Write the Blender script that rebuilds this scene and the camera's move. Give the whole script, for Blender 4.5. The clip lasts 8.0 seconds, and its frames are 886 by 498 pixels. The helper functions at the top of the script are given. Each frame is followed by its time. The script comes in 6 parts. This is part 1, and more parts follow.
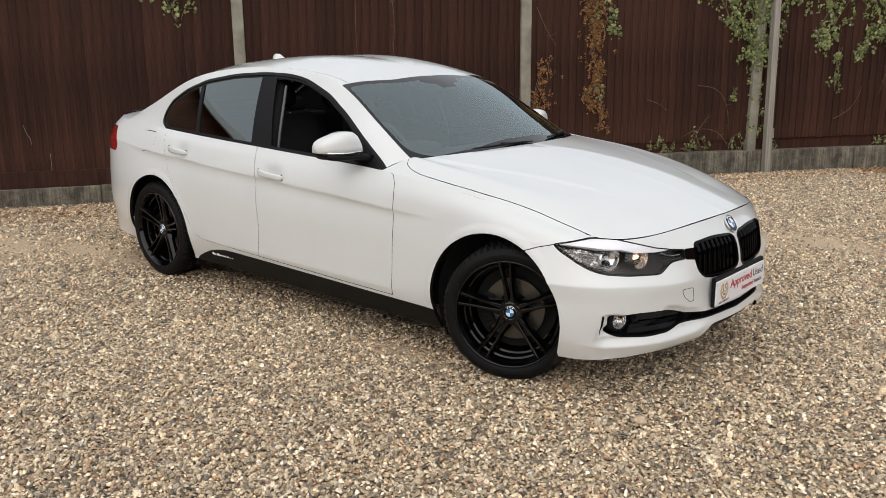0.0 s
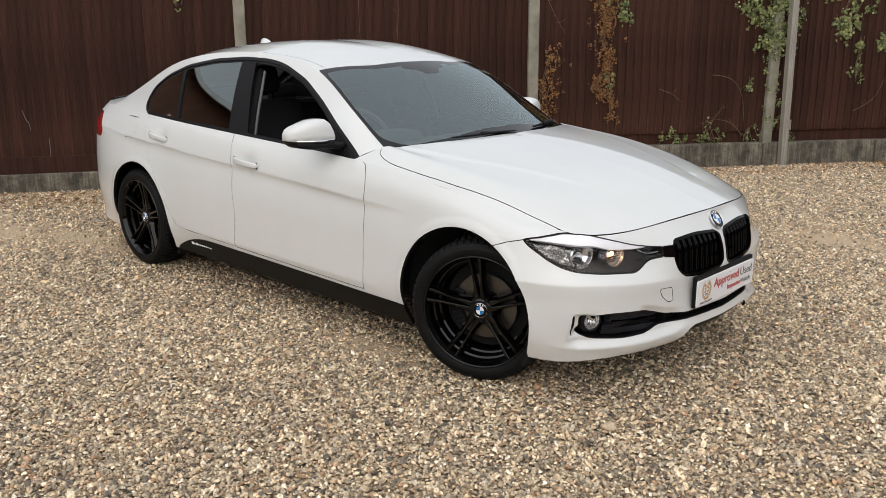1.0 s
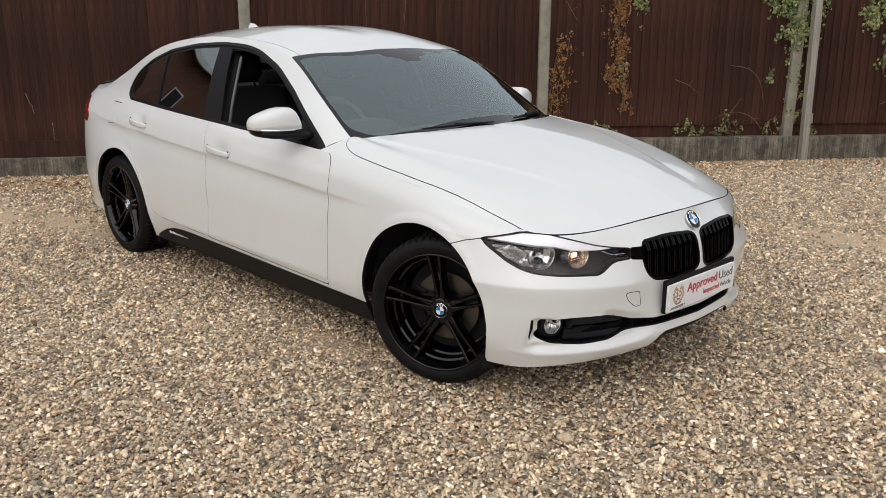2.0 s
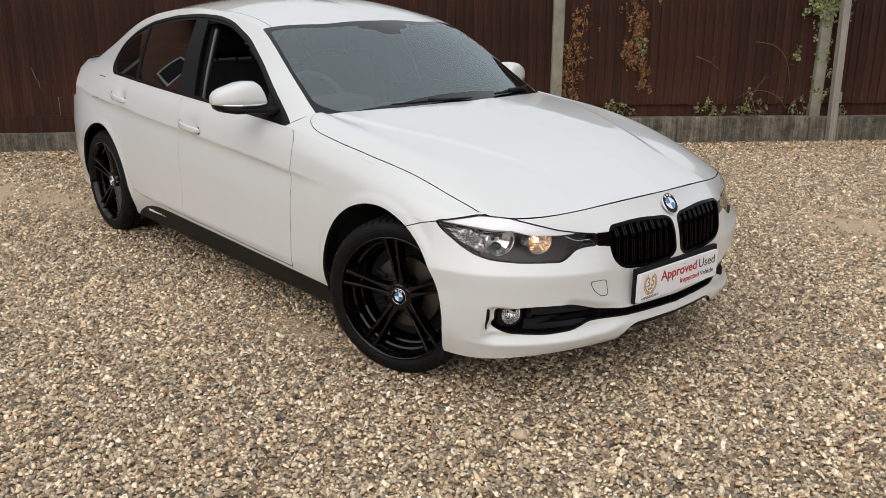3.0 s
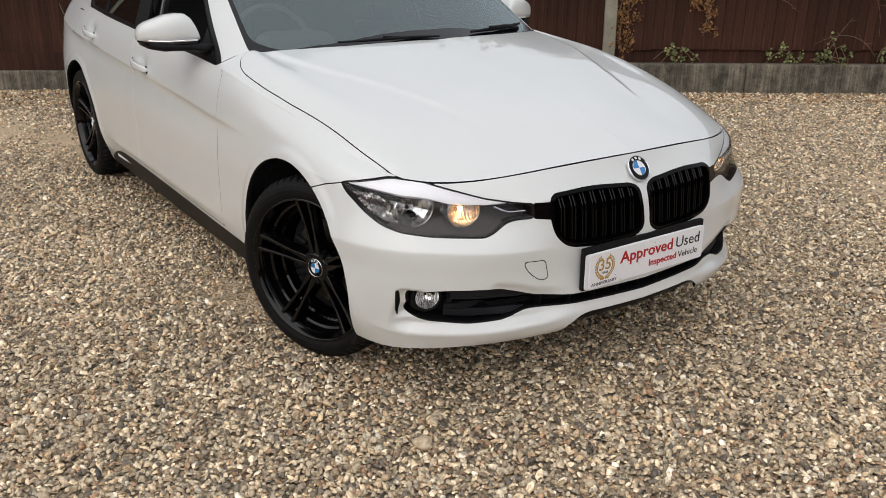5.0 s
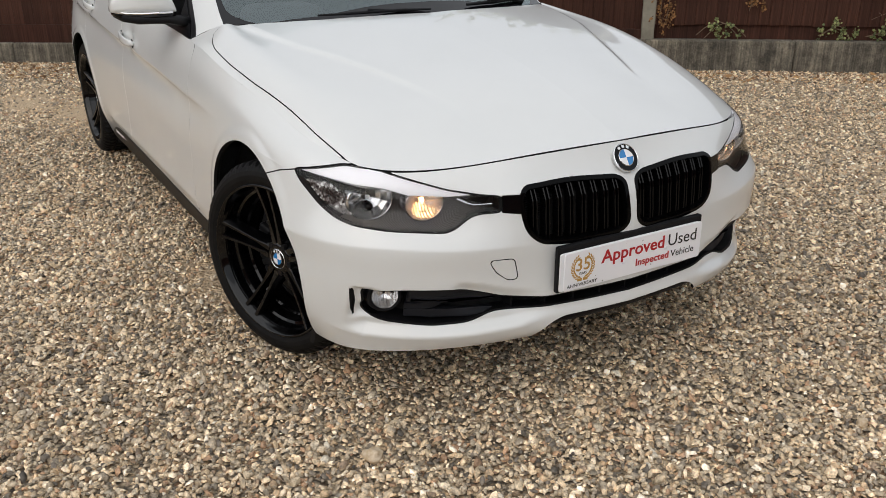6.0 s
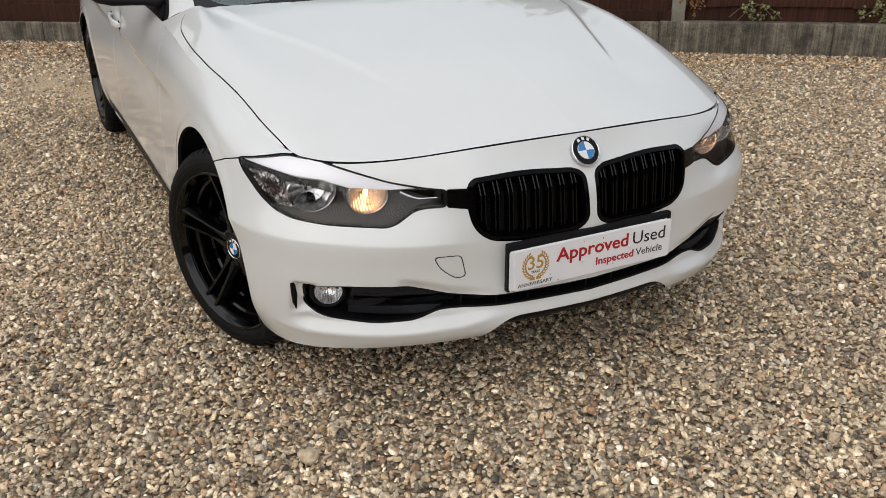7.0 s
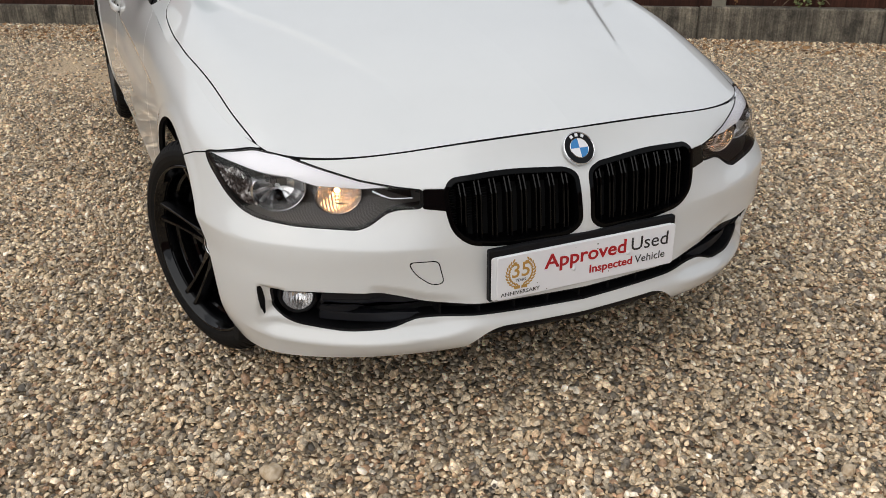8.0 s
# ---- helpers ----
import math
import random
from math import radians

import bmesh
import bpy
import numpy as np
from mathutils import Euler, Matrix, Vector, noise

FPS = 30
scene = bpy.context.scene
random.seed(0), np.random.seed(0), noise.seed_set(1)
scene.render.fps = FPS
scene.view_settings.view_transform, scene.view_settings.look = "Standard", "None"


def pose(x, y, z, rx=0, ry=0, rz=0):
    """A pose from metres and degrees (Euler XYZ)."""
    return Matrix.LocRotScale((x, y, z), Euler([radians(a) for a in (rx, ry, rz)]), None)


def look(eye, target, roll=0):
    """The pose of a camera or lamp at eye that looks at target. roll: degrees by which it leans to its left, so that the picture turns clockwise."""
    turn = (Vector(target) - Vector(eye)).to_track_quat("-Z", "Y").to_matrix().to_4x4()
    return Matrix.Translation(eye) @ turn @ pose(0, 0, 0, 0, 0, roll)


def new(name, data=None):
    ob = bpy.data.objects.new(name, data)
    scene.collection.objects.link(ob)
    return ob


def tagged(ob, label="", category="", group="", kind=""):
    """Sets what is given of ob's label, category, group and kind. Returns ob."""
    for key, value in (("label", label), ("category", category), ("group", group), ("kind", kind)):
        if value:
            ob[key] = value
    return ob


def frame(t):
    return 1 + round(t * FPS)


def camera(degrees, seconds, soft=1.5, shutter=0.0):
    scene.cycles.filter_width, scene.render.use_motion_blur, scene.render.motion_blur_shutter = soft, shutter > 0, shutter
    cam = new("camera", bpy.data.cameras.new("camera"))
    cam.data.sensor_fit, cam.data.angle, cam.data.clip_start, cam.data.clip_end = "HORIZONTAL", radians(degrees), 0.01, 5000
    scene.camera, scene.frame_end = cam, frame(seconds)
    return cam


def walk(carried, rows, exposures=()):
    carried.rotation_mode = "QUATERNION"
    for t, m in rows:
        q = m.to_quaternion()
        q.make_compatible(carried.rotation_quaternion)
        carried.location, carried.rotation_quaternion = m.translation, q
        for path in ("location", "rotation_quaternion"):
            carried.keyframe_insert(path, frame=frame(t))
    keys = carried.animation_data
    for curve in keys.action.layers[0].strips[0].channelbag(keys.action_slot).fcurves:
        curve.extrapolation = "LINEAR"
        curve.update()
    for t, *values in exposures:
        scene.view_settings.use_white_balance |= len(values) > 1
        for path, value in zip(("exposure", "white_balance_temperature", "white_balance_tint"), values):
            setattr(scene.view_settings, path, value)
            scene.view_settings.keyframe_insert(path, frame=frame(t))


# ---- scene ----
cam = camera(54.6, 8.0, soft=0.7)
PATH = [
    (0, (2.235, -3.727, 1.509), (0.944, -2.274, 1.039), -0.6),
    (0.5, (2.303, -3.596, 1.5), (0.991, -2.165, 1.019), -0.5),
    (1, (2.309, -3.428, 1.486), (0.975, -2.023, 0.992), -0.3),
    (1.5, (2.338, -3.273, 1.481), (0.978, -1.896, 0.973), -0.0),
    (2, (2.413, -3.093, 1.483), (1.026, -1.75, 0.961), 0.2),
    (2.2, (2.453, -3.022, 1.483), (1.054, -1.694, 0.953), 0.2),
    (3.3, (2.494, -2.627, 1.43), (1.038, -1.386, 0.847), 0.2),
    (3.5, (2.502, -2.551, 1.419), (1.034, -1.328, 0.828), 0.2),
    (4, (2.532, -2.335, 1.411), (1.036, -1.162, 0.791), 0.1),
    (4.5, (2.528, -2.134, 1.394), (1.005, -1.015, 0.739), 0.1),
    (4.7, (2.502, -2.063, 1.384), (0.97, -0.965, 0.716), 0.1),
    (5.8, (2.391, -1.679, 1.347), (0.805, -0.708, 0.61), -0.0),
    (6, (2.404, -1.612, 1.344), (0.806, -0.666, 0.601), -0.1),
    (6.5, (2.433, -1.455, 1.347), (0.814, -0.568, 0.58), -0.2),
    (7, (2.444, -1.32, 1.341), (0.804, -0.486, 0.557), -0.4),
    (7.5, (2.389, -1.195, 1.329), (0.731, -0.412, 0.531), -0.6),
    (8, (2.358, -1.094, 1.314), (0.684, -0.362, 0.5), -0.7),
]
walk(cam, [(t, look(eye, target, roll)) for t, eye, target, roll in PATH], [(0, 0.13), (2.2, 0.09), (4.5, 0.02), (6, -0.02), (8, -0.03)])

# ---------------------------------------------------------------- light
world = bpy.data.worlds.new("overcast")
scene.world = world
world.use_nodes = True
wn = world.node_tree.nodes
sky = wn.new("ShaderNodeTexSky")
sky.sky_type, sky.sun_disc = "NISHITA", False
sky.sun_elevation, sky.sun_rotation = radians(39.5), radians(155)
sky.air_density, sky.dust_density = 1.0, 4.0
haze = wn.new("ShaderNodeMix")
haze.data_type = "RGBA"
haze.inputs[0].default_value = 0.75
haze.inputs[7].default_value = (9.0, 9.2, 9.5, 1)
world.node_tree.links.new(sky.outputs[0], haze.inputs[6])
world.node_tree.links.new(haze.outputs[2], wn["Background"].inputs[0])
wn["Background"].inputs[1].default_value = 0.095
sun = new("sun", bpy.data.lights.new("sun", "SUN"))
sun.data.energy, sun.data.angle, sun.data.color = 1.27, radians(100), (1.0, 0.985, 0.965)
sun.matrix_world = look((2.15, -4.6, 4.2), (0, 0, 0))
scene.view_settings.exposure = 0.1


# ---------------------------------------------------------------- materials
def material(name, colour, rough=0.5, metal=0.0, coat=0.0, spec=0.5):
    m = bpy.data.materials.new(name)
    m.use_nodes = True
    b = m.node_tree.nodes["Principled BSDF"]
    b.inputs["Base Color"].default_value = (*colour, 1)
    b.inputs["Roughness"].default_value = rough
    b.inputs["Metallic"].default_value = metal
    b.inputs["Coat Weight"].default_value = coat
    b.inputs["Coat Roughness"].default_value = 0.03
    b.inputs["Specular IOR Level"].default_value = spec
    return m


def add(m, kind, **values):
    """A node of that kind in m, with the given inputs set by name (spaces as underscores)."""
    n = m.node_tree.nodes.new("ShaderNode" + kind)
    for key, value in values.items():
        n.inputs[key.replace("_", " ")].default_value = value
    return n


def join(m, a, b):
    m.node_tree.links.new(a, b)


def ramp(m, fac, stops, mode="LINEAR"):
    n = m.node_tree.nodes.new("ShaderNodeValToRGB")
    n.color_ramp.interpolation = mode
    e = n.color_ramp.elements
    while len(e) < len(stops):
        e.new(0.5)
    for el, (p, c) in zip(e, stops):
        el.position, el.color = p, (*c, 1)
    join(m, fac, n.inputs[0])
    return n.outputs[0]


def mixed(m, fac, a, b, blend="MIX"):
    n = m.node_tree.nodes.new("ShaderNodeMix")
    n.data_type, n.blend_type = "RGBA", blend
    for slot, v in ((0, fac), (6, a), (7, b)):
        if isinstance(v, (int, float)):
            n.inputs[slot].default_value = v
        elif isinstance(v, tuple):
            n.inputs[slot].default_value = (*v, 1)
        else:
            join(m, v, n.inputs[slot])
    return n.outputs[2]


def shader(m):
    return m.node_tree.nodes["Principled BSDF"]


def bump(m, height, strength=0.3, distance=0.01):
    n = add(m, "Bump", Strength=strength, Distance=distance)
    join(m, height, n.inputs["Height"])
    join(m, n.outputs[0], shader(m).inputs["Normal"])


def coords(m, scale=(1, 1, 1), kind="Object"):
    t, p = add(m, "TexCoord"), add(m, "Mapping", Scale=scale)
    join(m, t.outputs[kind], p.inputs[0])
    return p.outputs[0]


def noisy(m, at, scale, detail=4, rough=0.6):
    n = add(m, "TexNoise", Scale=scale, Detail=detail, Roughness=rough)
    join(m, at, n.inputs["Vector"])
    return n.outputs[0]


paint = material("white paint", (0.76, 0.773, 0.77), 0.35, coat=1.0)
at = coords(paint)
join(paint, ramp(paint, noisy(paint, at, 3.0), [(0.3, (0.690, 0.702, 0.694)), (0.7, (0.718, 0.730, 0.722))]), shader(paint).inputs["Base Color"])
flake = noisy(paint, at, 900, 1)
bump(paint, flake, 0.02, 0.001)

gloss_black = material("gloss black paint", (0.002, 0.002, 0.0024), 0.05, spec=0.24)
satin_black = material("satin black plastic", (0.007, 0.007, 0.008), 0.5, spec=0.16)
at = coords(satin_black)
bump(satin_black, noisy(satin_black, at, 600, 2), 0.15, 0.001)
surround_black = material("gloss black grille plastic", (0.0015, 0.0015, 0.0017), 0.10, spec=0.12)
# Near-black that puts the shade of hollows into the colour; also on seals and joints.
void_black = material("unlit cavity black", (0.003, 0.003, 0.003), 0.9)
skirt_film = material("matt black film", (0.0045, 0.0043, 0.0042), 0.5, spec=0.2)
brow_white = material("bright lamp eyebrow", (0.93, 0.93, 0.97), 0.25)
wheel_lacquer = material("gloss black wheel lacquer", (0.0015, 0.0015, 0.0018), 0.08, spec=0.40)
rubber = material("tyre rubber", (0.012, 0.012, 0.0125), 0.6, spec=0.17)
at = coords(rubber)
join(rubber, ramp(rubber, noisy(rubber, at, 14), [(0.35, (0.0036, 0.0036, 0.004)), (0.75, (0.0075, 0.0072, 0.007))]), shader(rubber).inputs["Base Color"])
chrome = material("chrome", (0.85, 0.85, 0.86), 0.06, 1.0)
steel = material("cast brake iron", (0.13, 0.12, 0.105), 0.4, 1.0)


def clear(name, tint, rough=0.0, ior=1.5, sheen=(0.90, 1.0, 1.0), even=None):
    """A pane: what is behind it shows through, tinted, with the mirror of the sky on top."""
    m = bpy.data.materials.new(name)
    m.use_nodes = True
    t = m.node_tree
    t.nodes.remove(t.nodes["Principled BSDF"])
    a, g, f, x = add(m, "BsdfTransparent"), add(m, "BsdfGlossy", Roughness=rough), add(m, "Fresnel", IOR=ior), add(m, "MixShader")
    a.inputs[0].default_value = (*tint, 1)
    g.inputs[0].default_value = (*sheen, 1)
    if even is None:
        join(m, f.outputs[0], x.inputs[0])
    else:
        x.inputs[0].default_value = even
    join(m, a.outputs[0], x.inputs[1])
    join(m, g.outputs[0], x.inputs[2])
    join(m, x.outputs[0], t.nodes["Material Output"].inputs[0])
    return m


screen_glass = clear("windscreen glass", (0.84, 0.92, 0.92), 0.0, 2.6, (0.86, 0.99, 1.0))
far_glass = clear("smoked window glass", (0.06, 0.068, 0.068), 0.0, even=0.04)
tinted_glass = clear("tinted window glass", (0.06, 0.068, 0.068), 0.0, 2.5)
lamp_glass = clear("lamp cover", (0.95, 0.95, 0.95), 0.0, 1.36, (1.0, 0.97, 0.93))
frit = material("black glass border", (0.004, 0.004, 0.005), 0.08)
trim_black = material("black window trim", (0.005, 0.005, 0.006), 0.36, spec=0.2)
lamp_grey = material("smoked brown lamp housing", (0.030, 0.022, 0.016), 0.35)
silver = material("satin silver", (0.75, 0.76, 0.78), 0.25, 1.0)
pillar_grey = material("grey cabin trim", (0.12, 0.12, 0.125), 0.7)
marker_lens = material("clear cut marker lens", (0.30, 0.28, 0.27), 0.12, 0.35, coat=1.0)
marker_at = coords(marker_lens)
# The cut glass's sparkle is put into the colour as random bright and dark cells.
facets = add(marker_lens, "TexVoronoi", Scale=165.0)
join(marker_lens, marker_at, facets.inputs["Vector"])
split_cells = add(marker_lens, "SeparateColor")
join(marker_lens, facets.outputs["Color"], split_cells.inputs[0])
patchy = noisy(marker_lens, marker_at, 48, 2)
cells = mixed(marker_lens, 0.85, split_cells.outputs[0], ramp(marker_lens, patchy, [(0.42, (0.05, 0.05, 0.05)), (0.58, (1, 1, 1))]), "MULTIPLY")
join(marker_lens, ramp(marker_lens, cells, [(0.10, (0.045, 0.038, 0.036)), (0.45, (0.22, 0.195, 0.19)), (0.80, (0.85, 0.84, 0.83))]), shader(marker_lens).inputs["Base Color"])
bump(marker_lens, cells, 0.8, 0.004)
lamp_bowl = material("aluminised reflector", (0.88, 0.88, 0.89), 0.20, 0.9)
bump(lamp_bowl, noisy(lamp_bowl, coords(lamp_bowl), 24, 1), 0.10, 0.006)
fluted_bowl = material("fluted aluminised reflector", (0.84, 0.84, 0.85), 0.17, 0.8)
flutes = add(fluted_bowl, "TexWave", Scale=38.0, Distortion=1.5)
join(fluted_bowl, coords(fluted_bowl), flutes.inputs["Vector"])
bump(fluted_bowl, flutes.outputs["Fac"], 0.22, 0.006)
shelf_grey = material("ribbed lamp shelf", (0.040, 0.032, 0.026), 0.3, spec=0.4)
fins = add(shelf_grey, "TexWave", Scale=48.0)
fins.bands_direction = "Y"
join(shelf_grey, coords(shelf_grey), fins.inputs["Vector"])
bump(shelf_grey, fins.outputs["Fac"], 0.12, 0.002)
louvre_black = material("blue-black grille plastic", (0.010, 0.011, 0.015), 0.55, spec=0.3)
mirror = material("mirror glass", (0.9, 0.9, 0.9), 0.02, 1.0)
red_lens = material("red lamp lens", (0.35, 0.008, 0.010), 0.12, coat=1.0)
white_plastic = material("white plastic", (0.80, 0.81, 0.83), 0.3)
blue_enamel = material("blue enamel", (0.008, 0.19, 0.50), 0.2, coat=1.0)
cloth = material("black seat cloth", (0.022, 0.022, 0.024), 0.85)
at = coords(cloth)
bump(cloth, noisy(cloth, at, 400, 2), 0.3, 0.002)
dash_plastic = material("dark grey dashboard", (0.075, 0.075, 0.078), 0.6)
glow = material("warm bulb", (1, 0.8, 0.5), 0.4)
shader(glow).inputs["Emission Color"].default_value = (1.0, 0.50, 0.20, 1)
shader(glow).inputs["Emission Strength"].default_value = 14.0

# ---------------------------------------------------------------- mesh tools
def obj(name, bm, mats, parent=None, label="", smooth=False):
    me = bpy.data.meshes.new(name)
    bm.to_mesh(me)
    bm.free()
    for m in mats if isinstance(mats, (list, tuple)) else [mats]:
        me.materials.append(m)
    if smooth:
        me.shade_smooth()
    ob = new(name, me)
    ob.parent = parent
    if label:
        tagged(ob, label)
    return ob


def part(name, bm, mats, parent, label="", smooth=False):
    return obj(name, bm, mats, parent, label, smooth)


def thing(name, label, category, at=(0, 0, 0), turn=0, group="", kind=""):
    ob = new(name)
    ob.matrix_world = pose(*at, 0, 0, turn)
    return tagged(ob, label, category, group, kind)


def box(bm, lo, hi, bevel=0.0, m=None, segments=2):
    """A box between two corners, with bevelled edges."""
    r = bmesh.ops.create_cube(bm, size=1)
    vs = r["verts"]
    s = [b - a for a, b in zip(lo, hi)]
    c = [(b + a) / 2 for a, b in zip(lo, hi)]
    for v in vs:
        v.co = Vector([v.co[i] * s[i] + c[i] for i in range(3)])
    es = {e for v in vs for e in v.link_edges}
    if bevel:
        r2 = bmesh.ops.bevel(bm, geom=list(es), offset=bevel, segments=segments, affect="EDGES", profile=0.5)
        vs = list({v for f in r2["faces"] for v in f.verts} | {v for v in vs if v.is_valid})
    if m is not None:
        bmesh.ops.transform(bm, matrix=m, verts=[v for v in vs if v.is_valid])
    return vs


def lathe(bm, profile, steps=48, axis="y"):
    """Turn (radius, along) pairs round the y axis."""
    rings = []
    for k in range(steps):
        a = 2 * math.pi * k / steps
        rings.append([bm.verts.new((r * math.cos(a), y, r * math.sin(a))) for r, y in profile])
    for k in range(steps):
        p, q = rings[k], rings[(k + 1) % steps]
        for i in range(len(profile) - 1):
            bm.faces.new((p[i], p[i + 1], q[i + 1], q[i]))
    return rings


def tube(bm, pts, radius, sides=8, closed=False):
    """A round bar along points; radius is a number or one a point."""
    pts = [Vector(p) for p in pts]
    n = len(pts)
    rings = []
    for i, p in enumerate(pts):
        d = (pts[(i + 1) % n if closed else min(i + 1, n - 1)] - pts[i - 1 if closed or i else 0]).normalized()
        a = d.orthogonal().normalized() if not rings else (last - d * last.dot(d)).normalized()
        last = a
        b = d.cross(a)
        r = radius[i] if isinstance(radius, (list, tuple)) else radius
        rings.append([bm.verts.new(p + r * (math.cos(2 * math.pi * k / sides) * a + math.sin(2 * math.pi * k / sides) * b)) for k in range(sides)])
    for i in range(n if closed else n - 1):
        p, q = rings[i], rings[(i + 1) % n]
        for k in range(sides):
            bm.faces.new((p[k], p[(k + 1) % sides], q[(k + 1) % sides], q[k]))
    if not closed:
        bm.faces.new(rings[0][::-1])
        bm.faces.new(rings[-1])


def spline(knots, values, at):
    """Natural cubic through values at knots (1D arrays; values may have columns), read at `at`."""
    k, v, at = np.asarray(knots, float), np.asarray(values, float), np.asarray(at, float)
    one = v.ndim == 1
    v = v[:, None] if one else v
    n, h = len(k), np.diff(k)
    a = np.zeros((n, n))
    r = np.zeros((n, v.shape[1]))
    a[0, 0] = a[-1, -1] = 1
    for i in range(1, n - 1):
        a[i, i - 1 : i + 2] = h[i - 1], 2 * (h[i - 1] + h[i]), h[i]
        r[i] = 6 * ((v[i + 1] - v[i]) / h[i] - (v[i] - v[i - 1]) / h[i - 1])
    m = np.linalg.solve(a, r)
    i = np.clip(np.searchsorted(k, at) - 1, 0, n - 2)
    hi, s, t = h[i][:, None], (k[i + 1] - at)[:, None], (at - k[i])[:, None]
    out = m[i] * s**3 / (6 * hi) + m[i + 1] * t**3 / (6 * hi) + (v[i] / hi - m[i] * hi / 6) * s + (v[i + 1] / hi - m[i + 1] * hi / 6) * t
    return out[:, 0] if one else out


def curve(points, n):
    """n points along a smooth curve through the given ones, evenly spread."""
    p = np.asarray(points, float)
    d = np.r_[0, np.cumsum(np.linalg.norm(np.diff(p, axis=0), axis=1))]
    return spline(d, p, np.linspace(0, d[-1], n))


def rounded(corners, radius, steps=6):
    """A closed outline with rounded corners; radius is a number or one a corner."""
    out, n = [], len(corners)
    for i in range(n):
        p, c, q = (np.array(corners[j % n], float) for j in (i - 1, i, i + 1))
        r = radius[i] if isinstance(radius, (list, tuple)) else radius
        a, b = p - c, q - c
        la, lb = np.linalg.norm(a), np.linalg.norm(b)
        r = min(r, 0.49 * la, 0.49 * lb)
        s, e = c + a / la * r, c + b / lb * r
        for k in range(steps + 1):
            t = k / steps
            out.append((1 - t) ** 2 * s + 2 * t * (1 - t) * c + t * t * e)
    return np.array(out)


def inside(points, outline):
    """Signed distance of 2D points from a closed outline, negative within."""
    p, o = np.asarray(points, float), np.asarray(outline, float)
    d = np.full(len(p), 1e9)
    odd = np.zeros(len(p), bool)
    for a, b in zip(o, np.roll(o, -1, 0)):
        ab = b - a
        l2 = ab @ ab
        if l2 < 1e-14:
            continue
        t = np.clip((p - a) @ ab / l2, 0, 1)
        d = np.minimum(d, np.linalg.norm(p - a - t[:, None] * ab, axis=1))
        hit = (a[1] > p[:, 1]) != (b[1] > p[:, 1])
        with np.errstate(divide="ignore", invalid="ignore"):
            odd ^= hit & (p[:, 0] < (b[0] - a[0]) * (p[:, 1] - a[1]) / (b[1] - a[1]) + a[0])
    return np.where(odd, -d, d)


def near(points, line):
    """Distance of 2D points from an open line."""
    p, o = np.asarray(points, float), np.asarray(line, float)
    d = np.full(len(p), 1e9)
    for a, b in zip(o[:-1], o[1:]):
        ab = b - a
        t = np.clip((p - a) @ ab / max(ab @ ab, 1e-14), 0, 1)
        d = np.minimum(d, np.linalg.norm(p - a - t[:, None] * ab, axis=1))
    return d


